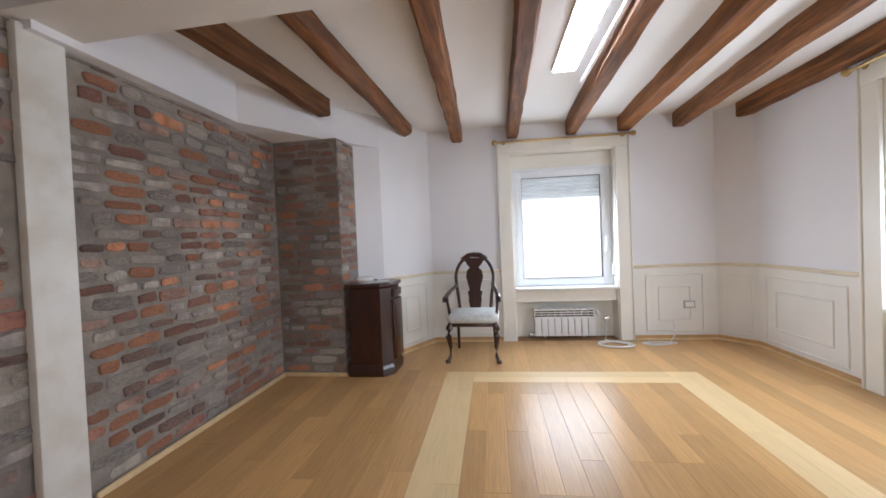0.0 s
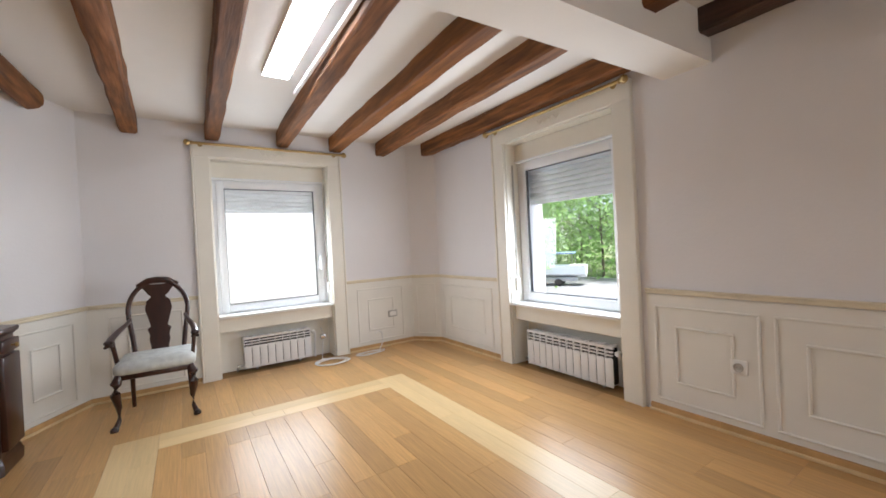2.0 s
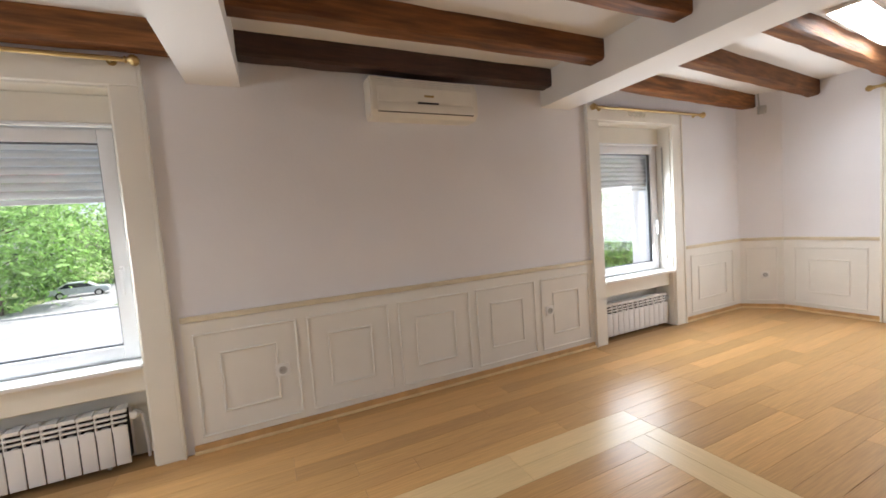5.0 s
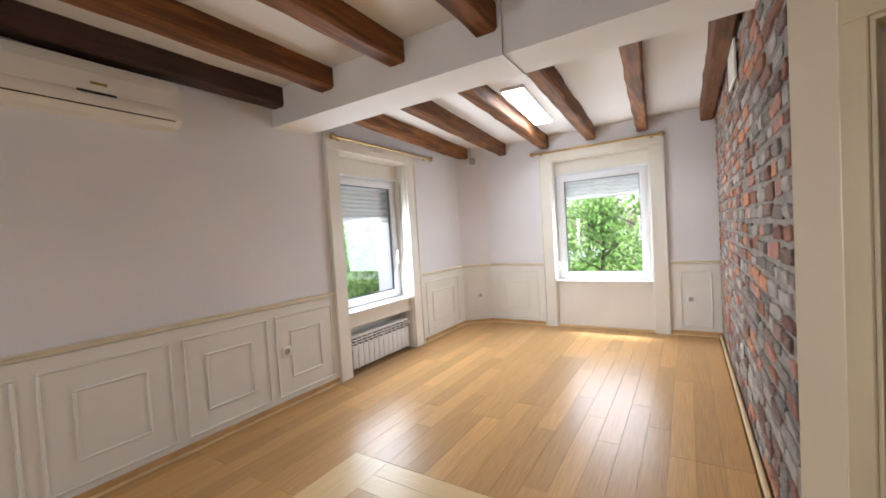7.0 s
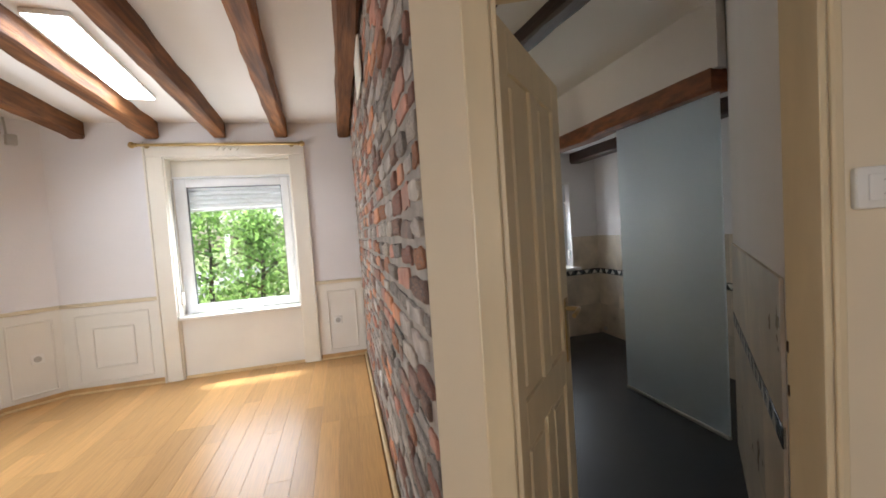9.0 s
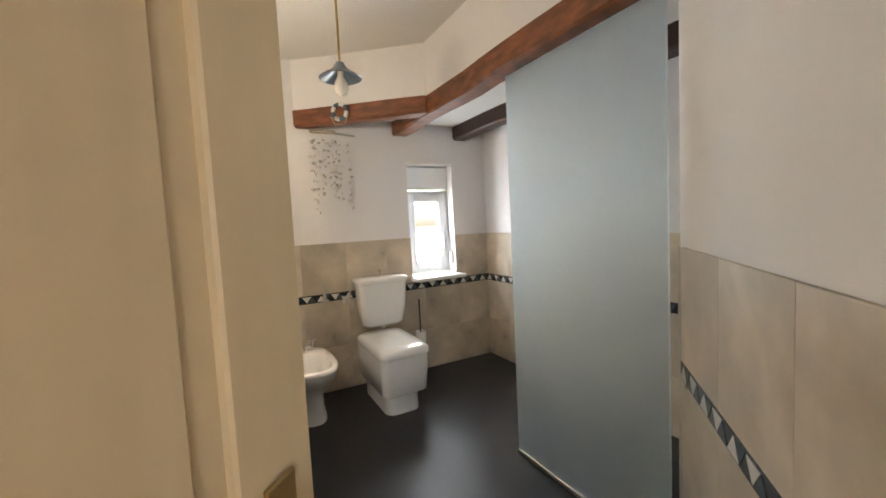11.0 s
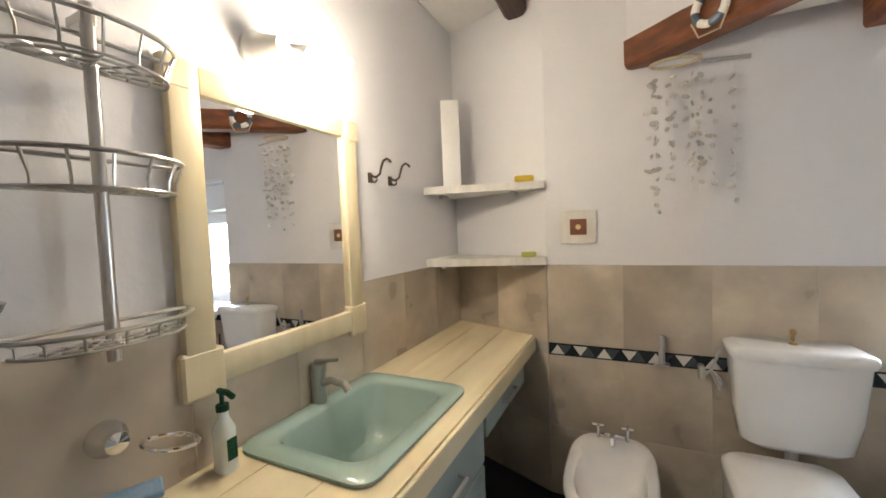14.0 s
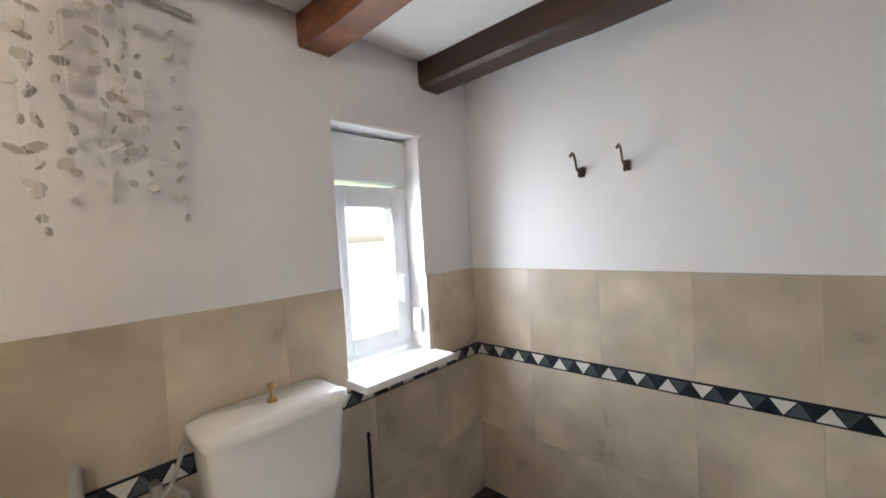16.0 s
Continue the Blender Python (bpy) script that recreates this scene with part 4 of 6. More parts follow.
# ---- bathroom things ----
# worktop
wt = thing("worktop", pose(0, 0, 0), "cream painted plank worktop along the wall", "worktop")
edges = (-0.395, -0.53, -0.70, -0.87)
BSX0, BSX1, BSY0, BSY1 = -0.80, -0.42, -2.96, -2.43
for i in range(3):
    xa, xb = edges[i] - 0.0015, edges[i + 1] + 0.0015
    fa, fb = (-3.9 + (x + 0.39) / -0.56 * 0.23 + 0.006 for x in (xa, xb))
    lo, hi = (xb, xa) if i == 1 else (BSX1 - 0.015, xa) if i == 0 else (xb, BSX0 + 0.015)
    if i == 1:
        part("board", B(xb, BSY1 + 0.0, 0.725, xa, -1.95, 0.76), COUNTER, wt, smooth=None)
        part("board", prism(bmesh.new(), [(xa, BSY0), (xb, BSY0), (xb, fb), (xa, fa)], 0.725, 0.76), COUNTER, wt, smooth=None)
    elif i == 0:
        part("board", prism(bmesh.new(), [(xa, -1.95), (xb, -1.95), (xb, BSY1), (BSX1 - 0.0, BSY1), (BSX1 - 0.0, BSY0), (xb, BSY0), (xb, fb), (xa, fa)], 0.725, 0.76), COUNTER, wt, smooth=None)
    else:
        part("board", prism(bmesh.new(), [(xa, -1.95), (xa, BSY1), (BSX0, BSY1), (BSX0, BSY0), (xa, BSY0), (xa, fa), (xb, fb), (xb, -1.95)], 0.725, 0.76), COUNTER, wt, smooth=None)
part("edge_strip", B(-0.884, -3.68, 0.69, -0.871, -1.95, 0.757, 0.003), COUNTER, wt)

bs = thing("washbasin", pose((BSX0 + BSX1) / 2, (BSY0 + BSY1) / 2, 0.76), "sea-green ceramic drop-in washbasin in the worktop", "washbasin")
bm = bmesh.new()
w, d = BSX1 - BSX0, BSY1 - BSY0
vs = []
prof = ((w + 0.03, d + 0.03, 0.05, 0.001), (w + 0.032, d + 0.032, 0.05, 0.01), (w + 0.01, d + 0.01, 0.05, 0.017), (w - 0.07, d - 0.08, 0.06, 0.014), (w - 0.09, d - 0.1, 0.06, 0.0), (w - 0.125, d - 0.15, 0.06, -0.12), (w - 0.17, d - 0.22, 0.05, -0.16), (0.05, 0.05, 0.02, -0.17))
rings = [[bm.verts.new(p) for p in rounded(a, b, r, z)] for a, b, r, z in prof]
for a, b in zip(rings, rings[1:]):
    for k in range(len(a)):
        bm.faces.new((a[k], a[(k + 1) % len(a)], b[(k + 1) % len(a)], b[k]))
bm.faces.new(rings[-1])
part("bowl", bm, BASIN, bs, smooth=50)
part("drain", lathe(bmesh.new(), [(0.03, -0.169), (0.03, -0.161), (0.02, -0.161), (0.013, -0.166), (0, -0.166)], 18), CHROME, bs)
fc = thing("basin_tap", pose(-0.428, -2.695, 0.76), "brushed steel single-lever basin tap", "tap")
part("body", lathe(bmesh.new(), [(0, 0), (0.028, 0), (0.028, 0.006), (0.023, 0.01), (0.023, 0.11), (0.025, 0.115), (0.025, 0.135), (0, 0.14)], 20), STEEL, fc)
part("spout", tube(bmesh.new(), [(0, 0, 0.07), (-0.05, -0.0, 0.09), (-0.1, 0, 0.085), (-0.115, 0, 0.065)], [0.013, 0.012, 0.012, 0.012], 10), STEEL, fc)
part("lever", tube(bmesh.new(), [(0.01, 0, 0.142), (-0.04, 0, 0.15), (-0.085, 0, 0.158)], [0.008, 0.006, 0.005], 8), STEEL, fc)


def cupboard(y0, y1, drawers, label):
    o = thing("base_cabinet", pose(0, 0, 0), label, "cabinet", "cabinets under the worktop")
    part("carcass", B(-0.85, y0 + 0.003, 0.1, -0.41, y1 - 0.003, 0.575), CABGREEN, o)
    part("front_rail", B(-0.85, y0 + 0.003, 0.575, -0.83, y1 - 0.003, 0.724), CABGREEN, o)
    part("plinth", B(-0.8, y0 + 0.01, 0.0, -0.42, y1 - 0.01, 0.098), BLACK, o)
    z = 0.71
    if drawers:
        dr = part("drawer_front", B(-0.868, y0 + 0.006, 0.53, -0.851, y1 - 0.006, 0.685, 0.004), CABGREEN, o)
        yc = (y0 + y1) / 2
        bm = tube(bmesh.new(), [(-0.868, yc - 0.07, 0.61), (-0.895, yc - 0.065, 0.61), (-0.895, yc + 0.065, 0.61), (-0.868, yc + 0.07, 0.61)], 0.006, 8)
        part("handle", bm, STEEL, dr)
        z = 0.52
    do = part("door", B(-0.868, y0 + 0.006, 0.12, -0.851, y1 - 0.006, z, 0.004), CABGREEN, o)
    bm = B(-0.874, y0 + 0.06, 0.18, -0.866, y1 - 0.06, z - 0.06, 0.003)
    part("door_panel", bm, CABGREEN, do)
    return o


cupboard(-2.4, -1.97, True, "grey-green base cabinet with a drawer under the worktop")
cupboard(-2.97, -2.4, True, "grey-green base cabinet with a drawer under the worktop")
sd = thing("shallow_drawer", pose(0, 0, 0), "shallow grey-green drawer under the worktop end", "drawer")
part("box", B(-0.85, -3.5, 0.6, -0.45, -2.99, 0.722), CABGREEN, sd)
part("front", B(-0.868, -3.5, 0.595, -0.851, -2.99, 0.69, 0.004), CABGREEN, sd)
part("handle", tube(bmesh.new(), [(-0.868, -3.32, 0.645), (-0.892, -3.31, 0.645), (-0.892, -3.18, 0.645), (-0.868, -3.17, 0.645)], 0.006, 8), STEEL, sd)

# mirror
mM, _ = along((-0.39, -2.31), (-0.39, -2.95))
mr = thing("wall_mirror", mM, "wall mirror in a cream painted wooden frame", "mirror")
W = 0.64
bm = bmesh.new()
part("frame_side", B(0, -0.03, 0.95, 0.072, -0.002, 1.70, 0.006, 2), COUNTER, mr)
part("frame_side", B(W - 0.07, -0.03, 0.95, W, -0.002, 1.69, 0.006, 2), COUNTER, mr)
part("frame_rail", B(0.072, -0.028, 0.95, W - 0.07, -0.002, 1.02, 0.005, 2), COUNTER, mr)
part("frame_rail", B(0.072, -0.028, 1.63, W - 0.07, -0.002, 1.695, 0.005, 2), COUNTER, mr)
part("foot_block", B(-0.012, -0.032, 0.93, 0.09, -0.002, 1.04, 0.006), COUNTER, mr)
part("foot_block", B(W - 0.075, -0.032, 0.93, W + 0.012, -0.002, 1.04, 0.006), COUNTER, mr)
part("ear_block", B(-0.012, -0.032, 1.63, 0.05, -0.002, 1.702, 0.006), COUNTER, mr)
part("ear_block", B(W - 0.05, -0.032, 1.62, W + 0.012, -0.002, 1.692, 0.006), COUNTER, mr)
part("glass", B(0.066, -0.014, 1.01, W - 0.065, -0.008, 1.64), MIRROR, mr, "silvered mirror glass")

# wall lamp
lp = thing("wall_lamp", pose(-0.39, -2.57, 1.80), "white wall lamp with a frosted glass shade, lit warm", "wall lamp")
part("rose", lathe(bmesh.new(), [(0.058, 0.0), (0.058, 0.012), (0.05, 0.018), (0.046, 0.024), (0.032, 0.075), (0.028, 0.082), (0.024, 0.1), (0, 0.1)], 20, pose(0, 0, 0, 0, -90, 0)), SOCKET, lp, smooth=40)
part("arm", tube(bmesh.new(), [(-0.02, 0, 0), (-0.06, -0.02, 0.005), (-0.11, -0.05, 0.0), (-0.13, -0.06, -0.01)], [0.022, 0.02, 0.018, 0.026], 12), SOCKET, lp, smooth=60)
sh = look((-0.13, -0.06, -0.01), (-0.22, -0.11, -0.09))
part("shade", lathe(bmesh.new(), [(0.02, 0), (0.034, -0.015), (0.046, -0.04), (0.052, -0.07), (0.062, -0.1), (0.05, -0.098), (0.04, -0.07), (0, -0.06)], 24, sh), BULB, lp, "glowing frosted glass shade", 60)

# corner wire rack
rk = thing("wire_rack", pose(-0.40, -2.165, 0), "three-tier chrome wire shower rack on a pole", "wire rack")
part("pole", cyl(bmesh.new(), (-0.05, 0, 1.08), (-0.05, 0, 1.72), 0.011), STEEL, rk)
for z in (1.70, 1.12):
    part("bracket", B(-0.06, -0.012, z - 0.02, -0.0, 0.012, z + 0.005, 0.004), STEEL, rk)


def arc(r, z, n=15, x0=-0.03, flat=0.75):
    return [(x0 - r * flat * math.sin(math.pi * k / n), r * math.cos(math.pi * k / n), z) for k in range(n + 1)]


for z in (1.61, 1.39, 1.12):
    top = 0.06 if z > 1.2 else 0.03
    bm = tube(bmesh.new(), arc(0.145, z + top) + [arc(0.145, z + top)[0]], 0.0045, 6)
    bk = part("basket", bm, STEEL, rk, "semicircular wire basket", 50)
    for r in (0.13, 0.1, 0.065, 0.035):
        part("floor_wire", tube(bmesh.new(), arc(r, z), 0.003, 6), STEEL, bk, smooth=50)
    part("floor_wire", tube(bmesh.new(), [(-0.03, 0.13, z), (-0.03, -0.13, z)], 0.003, 6), STEEL, bk, smooth=50)
    for k in range(1, 16, 2):
        a, b = arc(0.145, z + top)[k], arc(0.13, z)[k]
        part("side_wire", tube(bmesh.new(), [a, (b[0], b[1], z + 0.02), b, (-0.03, 0, z)], 0.0026, 5), STEEL, bk, smooth=50)
sdh = thing("soap_dish", pose(-0.40, -1.97, 1.17), "glass soap dish in a chrome wall holder", "soap dish")
part("holder", lathe(bmesh.new(), [(0.045, 0), (0.05, 0.0), (0.05, 0.025), (0.045, 0.025), (0.045, 0)], 24, pose(-0.06, 0, 0)), CHROME, sdh)
part("mount", cyl(bmesh.new(), (-0.012, 0, 0.012), (-0.0, 0, 0.012), 0.026, seg=20), CHROME, sdh)
part("dish", lathe(bmesh.new(), [(0, 0.012), (0.042, 0.012), (0.056, 0.035), (0.06, 0.045), (0.055, 0.045), (0.04, 0.018), (0, 0.018)], 24, pose(-0.06, 0, 0)), SOAPGLASS, sdh)
tr = thing("towel_ring", pose(-0.401, -2.16, 0.925), "chrome towel ring on the tiled wall", "towel ring")
part("mount", lathe(bmesh.new(), [(0, 0.05), (0.02, 0.046), (0.022, 0.03), (0.034, 0.012), (0.034, 0)], 20, pose(0, 0, 0, 0, -90, 0)), CHROME, tr, smooth=50)
part("ring", tube(bmesh.new(), [(-0.045 - 0.05 + 0.05 * math.cos(a), -0.045 + 0.045 * math.sin(a) - 0.02, -0.02 + 0.01 * math.sin(a)) for a in [2 * math.pi * k / 24 for k in range(24)]], 0.004, 6, True), CHROME, tr)


def coat_hook(m, label):
    o = thing("coat_hook", m, label, "hook", "wall hooks")
    part("base", B(-0.013, -0.008, -0.02, 0.013, 0, 0.02, 0.003), BRONZE, o)
    part("prong", tube(bmesh.new(), [(0, -0.008, 0.008), (0, -0.03, 0.0), (0, -0.05, 0.01), (0, -0.058, 0.035), (0, -0.068, 0.058), (0, -0.085, 0.066), (0, -0.098, 0.056)], 0.0045, 8), BRONZE, o)
    part("small_prong", tube(bmesh.new(), [(0, -0.008, -0.012), (0, -0.025, -0.02), (0, -0.036, -0.012), (0, -0.036, 0.0)], 0.004, 8), BRONZE, o)
    part("tip", lathe(bmesh.new(), [(0, -0.007), (0.007, 0), (0, 0.007)], 10, pose(0, -0.1, 0.053)), BRONZE, o)


mEB, _ = along((-0.39, -1.17), (-0.39, -3.9))
coat_hook(mEB @ pose(3.06 - 1.17, 0, 1.51), "bronze coat hook on the white wall")
coat_hook(mEB @ pose(3.20 - 1.17, 0, 1.51), "bronze coat hook on the white wall")
mWB, _ = along((-2.9, -3.67), (-2.9, -1.48))
coat_hook(mWB @ pose(0.575, 0, 1.5), "bronze coat hook on the white wall")
coat_hook(mWB @ pose(0.745, 0, 1.5), "bronze coat hook on the white wall")

# corner shelves
for z, nm in ((1.505, "whitewashed wooden corner shelf"), (1.15, "whitewashed wooden corner shelf above the worktop")):
    o = thing("corner_shelf", pose(0, 0, 0), nm, "shelf", "corner shelves")
    part("board", prism(bmesh.new(), [(-0.392, -3.5), (-0.44, -3.49), (-0.95, -3.63), (-0.95, -3.668), (-0.393, -3.895)], z - 0.035, z), SHELFWHITE, o)
    for x, y in ((-0.45, -3.6), (-0.8, -3.66)):
        part("bracket", B(x - 0.012, y - 0.04, z - 0.055, x + 0.012, y + 0.03, z - 0.036, 0.003), GREYPLASTIC, o)
bx = thing("white_box", pose(-0.475, -3.66, 1.505, 0, 0, 25), "tall narrow white box standing on the shelf", "box")
part("body", B(-0.045, -0.02, 0, 0.045, 0.05, 0.44, 0.006, 2), SOCKET, bx)
part("side_strip", B(-0.046, -0.021, 0.02, -0.03, 0.0, 0.42, 0.002), SHELFWHITE, bx)
solid("sponge", B(-0.045, -0.025, 0, 0.045, 0.025, 0.03, 0.01, 2), YELLOW, "yellow sponge on the upper shelf", "sponge", m=pose(-0.86, -3.63, 1.505, 0, 0, 15))
solid("soap_bar", B(-0.035, -0.022, 0, 0.035, 0.022, 0.025, 0.008, 2), LIME, "green and yellow scouring sponge on the lower shelf", "sponge", m=pose(-0.87, -3.64, 1.15, 0, 0, 10))

# picture tile
mSB, _ = along((-0.95, -3.67), (-2.9, -3.67))
pc = thing("framed_picture", mSB @ pose(0.145, 0, 1.285), "small square picture in a pale wide frame", "picture")
part("frame", B(-0.076, -0.016, -0.076, 0.076, 0, 0.076, 0.005, 2), SHELFWHITE, pc)
part("picture", B(-0.036, -0.018, -0.036, 0.036, -0.0155, 0.036), REDBEAM, pc, "brown square print")
part("print_spot", lathe(bmesh.new(), [(0.012, 0), (0.012, 0.002), (0, 0.002)], 14, pose(0, -0.018, 0, 90, 0, 0)), SKIRTPALE, pc)

# shell chime
wc_ = thing("shell_wind_chime", pose(-1.5, -3.56, 1.93), "hanging shell wind chime on a wicker ring", "wind chime")
part("ring", tube(bmesh.new(), [(0.085 * math.cos(a) + 0.03, 0.05 * math.sin(a), -0.03) for a in [2 * math.pi * k / 24 for k in range(24)]], 0.006, 6, True), ROPE, wc_)
part("stick", tube(bmesh.new(), [(-0.06, -0.07, -0.02), (-0.22, -0.08, -0.03)], 0.007, 6), GREYPLASTIC, wc_)
r = random.Random(3)
tb, sbm = bmesh.new(), bmesh.new()
for k in range(11):
    a = 2 * math.pi * k / 9
    x, y = (0.03 + 0.085 * math.cos(a), 0.05 * math.sin(a)) if k < 9 else (-0.1 - 0.07 * (k - 9), -0.075)
    L = r.uniform(0.42, 0.62)
    tube(tb, [(x, y, -0.03), (x, y, -L)], 0.0007, 4)
    z = -0.1
    while z > -L:
        mm = pose(x + r.uniform(-.012, .012), y + r.uniform(-.01, .01), z, r.uniform(50, 130), r.uniform(-40, 40), r.uniform(0, 180)) @ Matrix.Diagonal((r.uniform(.7, 1.5), r.uniform(.5, .9), 0.35, 1))
        bmesh.ops.create_icosphere(sbm, subdivisions=1, radius=0.0165, matrix=mm)
        z -= r.uniform(0.035, 0.075)
tagged(part("threads", tb, CABLE, wc_), kind="stuff")
tagged(part("shells", sbm, SHELL, wc_, "small grey and cream shells"), kind="stuff")

# lifebuoy ornament on the beam
m, L = along((-1.325, -3.675), (-2.05, -3.065))
lb = thing("lifebuoy_ornament", m @ pose(0.36, -0.07, 2.0, 90, 0, 0), "small white and navy lifebuoy ornament hung on the beam", "ornament")
for k in range(8):
    a0 = 2 * math.pi * k / 8
    part("segment", tube(bmesh.new(), [(0.05 * math.cos(a0 + d), 0.05 * math.sin(a0 + d), 0) for d in [math.pi / 4 * j / 5 for j in range(6)]], 0.013, 8), SOCKET if k % 2 else ENAMEL, lb)
part("rope", tube(bmesh.new(), [(-0.06, -0.03, 0.005), (-0.035, -0.085, 0.005), (0.035, -0.085, 0.005), (0.06, -0.03, 0.005)], 0.003, 6), ROPE, lb)

# pendant
pd = thing("pendant_lamp", pose(-1.39, -2.7, 2.40), "enamelled grey-blue pendant lamp with a bare bulb, unlit", "pendant lamp")
part("rod", cyl(bmesh.new(), (0, 0, -0.38), (0, 0, 0), 0.006), BRASS, pd)
part("shade", lathe(bmesh.new(), [(0.02, -0.36), (0.03, -0.38), (0.05, -0.40), (0.1, -0.43), (0.105, -0.435), (0.1, -0.437), (0.05, -0.41), (0.02, -0.39)], 28), ENAMEL, pd, smooth=50)
part("bulb", lathe(bmesh.new(), [(0.014, -0.40), (0.016, -0.43), (0.032, -0.46), (0.036, -0.485), (0.028, -0.51), (0, -0.522)], 20), OFFBULB, pd, smooth=60)

# glass screen
gl = thing("shower_screen", pose(0, 0, 0), "frosted greenish glass shower screen", "glass screen", kind="structure")
part("pane", B(-2.108, -2.3, 0.02, -2.098, -1.49, 1.928, 0.001), FROSTED, gl, "frosted glass sheet")
part("bottom_channel", B(-2.115, -2.3, 0.0, -2.09, -1.49, 0.02, 0.002), STEEL, gl)

# bidet
bd = thing("bidet", pose(-1.232, -3.63, 0) @ Matrix.Diagonal((0.86, 0.97, 0.95, 1)), "white ceramic pedestal bidet", "bidet")
bm = bmesh.new()


def egg(w, l, z, yc, n=28):
    """A ring, square at the wall side and round in front (towards +y)."""
    out = []
    for k in range(n):
        a = 2 * math.pi * k / n
        c, s = math.cos(a), math.sin(a)
        p = 0.55 if s < 0 else 0.8
        out.append((w / 2 * math.copysign(abs(c) ** p, c), yc + l / 2 * math.copysign(abs(s) ** p, s), z))
    return out


prof = [(0.2, 0.3, 0.0, 0.3), (0.2, 0.3, 0.03, 0.3), (0.17, 0.26, 0.1, 0.3), (0.17, 0.27, 0.2, 0.32), (0.24, 0.42, 0.28, 0.34), (0.34, 0.54, 0.34, 0.34), (0.37, 0.57, 0.385, 0.345), (0.37, 0.57, 0.4, 0.345),
        (0.35, 0.55, 0.408, 0.345), (0.28, 0.37, 0.405, 0.39), (0.26, 0.34, 0.38, 0.39), (0.22, 0.28, 0.31, 0.39), (0.1, 0.12, 0.275, 0.39), (0.03, 0.03, 0.272, 0.39)]
sections(bm, [egg(*p) for p in prof])
part("bowl", bm, CERAMIC, bd, smooth=60)
part("drain", lathe(bmesh.new(), [(0.022, 0.272), (0.022, 0.277), (0.01, 0.276), (0, 0.274)], 16, pose(0, 0.39, 0)), CHROME, bd)
tp = part("mixer_tap", tube(bmesh.new(), [(-0.055, 0.14, 0.44), (0, 0.14, 0.445), (0.055, 0.14, 0.44)], 0.013, 10), CHROME, bd, "chrome two-handle mixer tap", 60)
part("spout", tube(bmesh.new(), [(0, 0.14, 0.40), (0, 0.15, 0.45), (0, 0.2, 0.455), (0, 0.22, 0.44)], [0.014, 0.013, 0.011, 0.01], 8), CHROME, tp)
for s in (-1, 1):
    bm = cyl(bmesh.new(), (s * 0.065, 0.14, 0.43), (s * 0.065, 0.14, 0.485), 0.01)
    tube(bm, [(s * 0.065 - 0.025, 0.14, 0.485), (s * 0.065 + 0.025, 0.14, 0.485)], 0.005, 6)
    tube(bm, [(s * 0.065, 0.115, 0.485), (s * 0.065, 0.165, 0.485)], 0.005, 6)
    part("cross_handle", bm, CHROME, tp)

# toilet with high cistern
tl = thing("toilet", pose(-1.765, -3.62, 0) @ Matrix.Diagonal((0.88, 1, 1, 1)), "square white ceramic toilet with closed lid", "toilet")
bm = bmesh.new()
sections(bm, [rounded(0.27, 0.5, 0.07, 0.0, 0, 0.33), rounded(0.27, 0.5, 0.07, 0.1, 0, 0.33), rounded(0.28, 0.52, 0.07, 0.13, 0, 0.34), rounded(0.35, 0.56, 0.06, 0.15, 0, 0.36), rounded(0.37, 0.58, 0.06, 0.3, 0, 0.37), rounded(0.375, 0.58, 0.06, 0.385, 0, 0.37)])
part("bowl", bm, CERAMIC, tl, smooth=60)
bm = bmesh.new()
sections(bm, [rounded(0.38, 0.56, 0.06, 0.388, 0, 0.385), rounded(0.39, 0.57, 0.06, 0.4, 0, 0.385), rounded(0.385, 0.565, 0.06, 0.43, 0, 0.385), rounded(0.35, 0.53, 0.06, 0.445, 0, 0.385), rounded(0.2, 0.36, 0.06, 0.45, 0, 0.385)])
part("lid", bm, CERAMIC, tl, "closed white lid", 60)
ci = thing("toilet_cistern", pose(-1.825, -3.66, 0), "white ceramic wall-hung cistern above the toilet", "cistern")
bm = bmesh.new()
sections(bm, [rounded(0.27, 0.13, 0.05, 0.47, 0, 0.085), rounded(0.32, 0.15, 0.05, 0.49, 0, 0.09), rounded(0.35, 0.165, 0.04, 0.6, 0, 0.095), rounded(0.375, 0.175, 0.035, 0.795, 0, 0.1)])
part("tank", bm, CERAMIC, ci, smooth=60)
bm = bmesh.new()
sections(bm, [rounded(0.39, 0.19, 0.035, 0.797, 0, 0.1), rounded(0.4, 0.195, 0.035, 0.81, 0, 0.1), rounded(0.395, 0.19, 0.035, 0.83, 0, 0.1), rounded(0.34, 0.15, 0.035, 0.842, 0, 0.1)])
part("lid", bm, CERAMIC, ci, smooth=60)
part("flush_knob", lathe(bmesh.new(), [(0.014, 0.84), (0.014, 0.85), (0.005, 0.853), (0.005, 0.875), (0.011, 0.883), (0.009, 0.895), (0, 0.898)], 14, pose(0, 0.1, 0)), BRASS, ci, smooth=60)
part("flush_pipe", tube(bmesh.new(), [(0, 0.09, 0.48), (0, 0.09, 0.4), (0, 0.1, 0.3)], [0.024, 0.02, 0.02], 12), CERAMIC, ci)
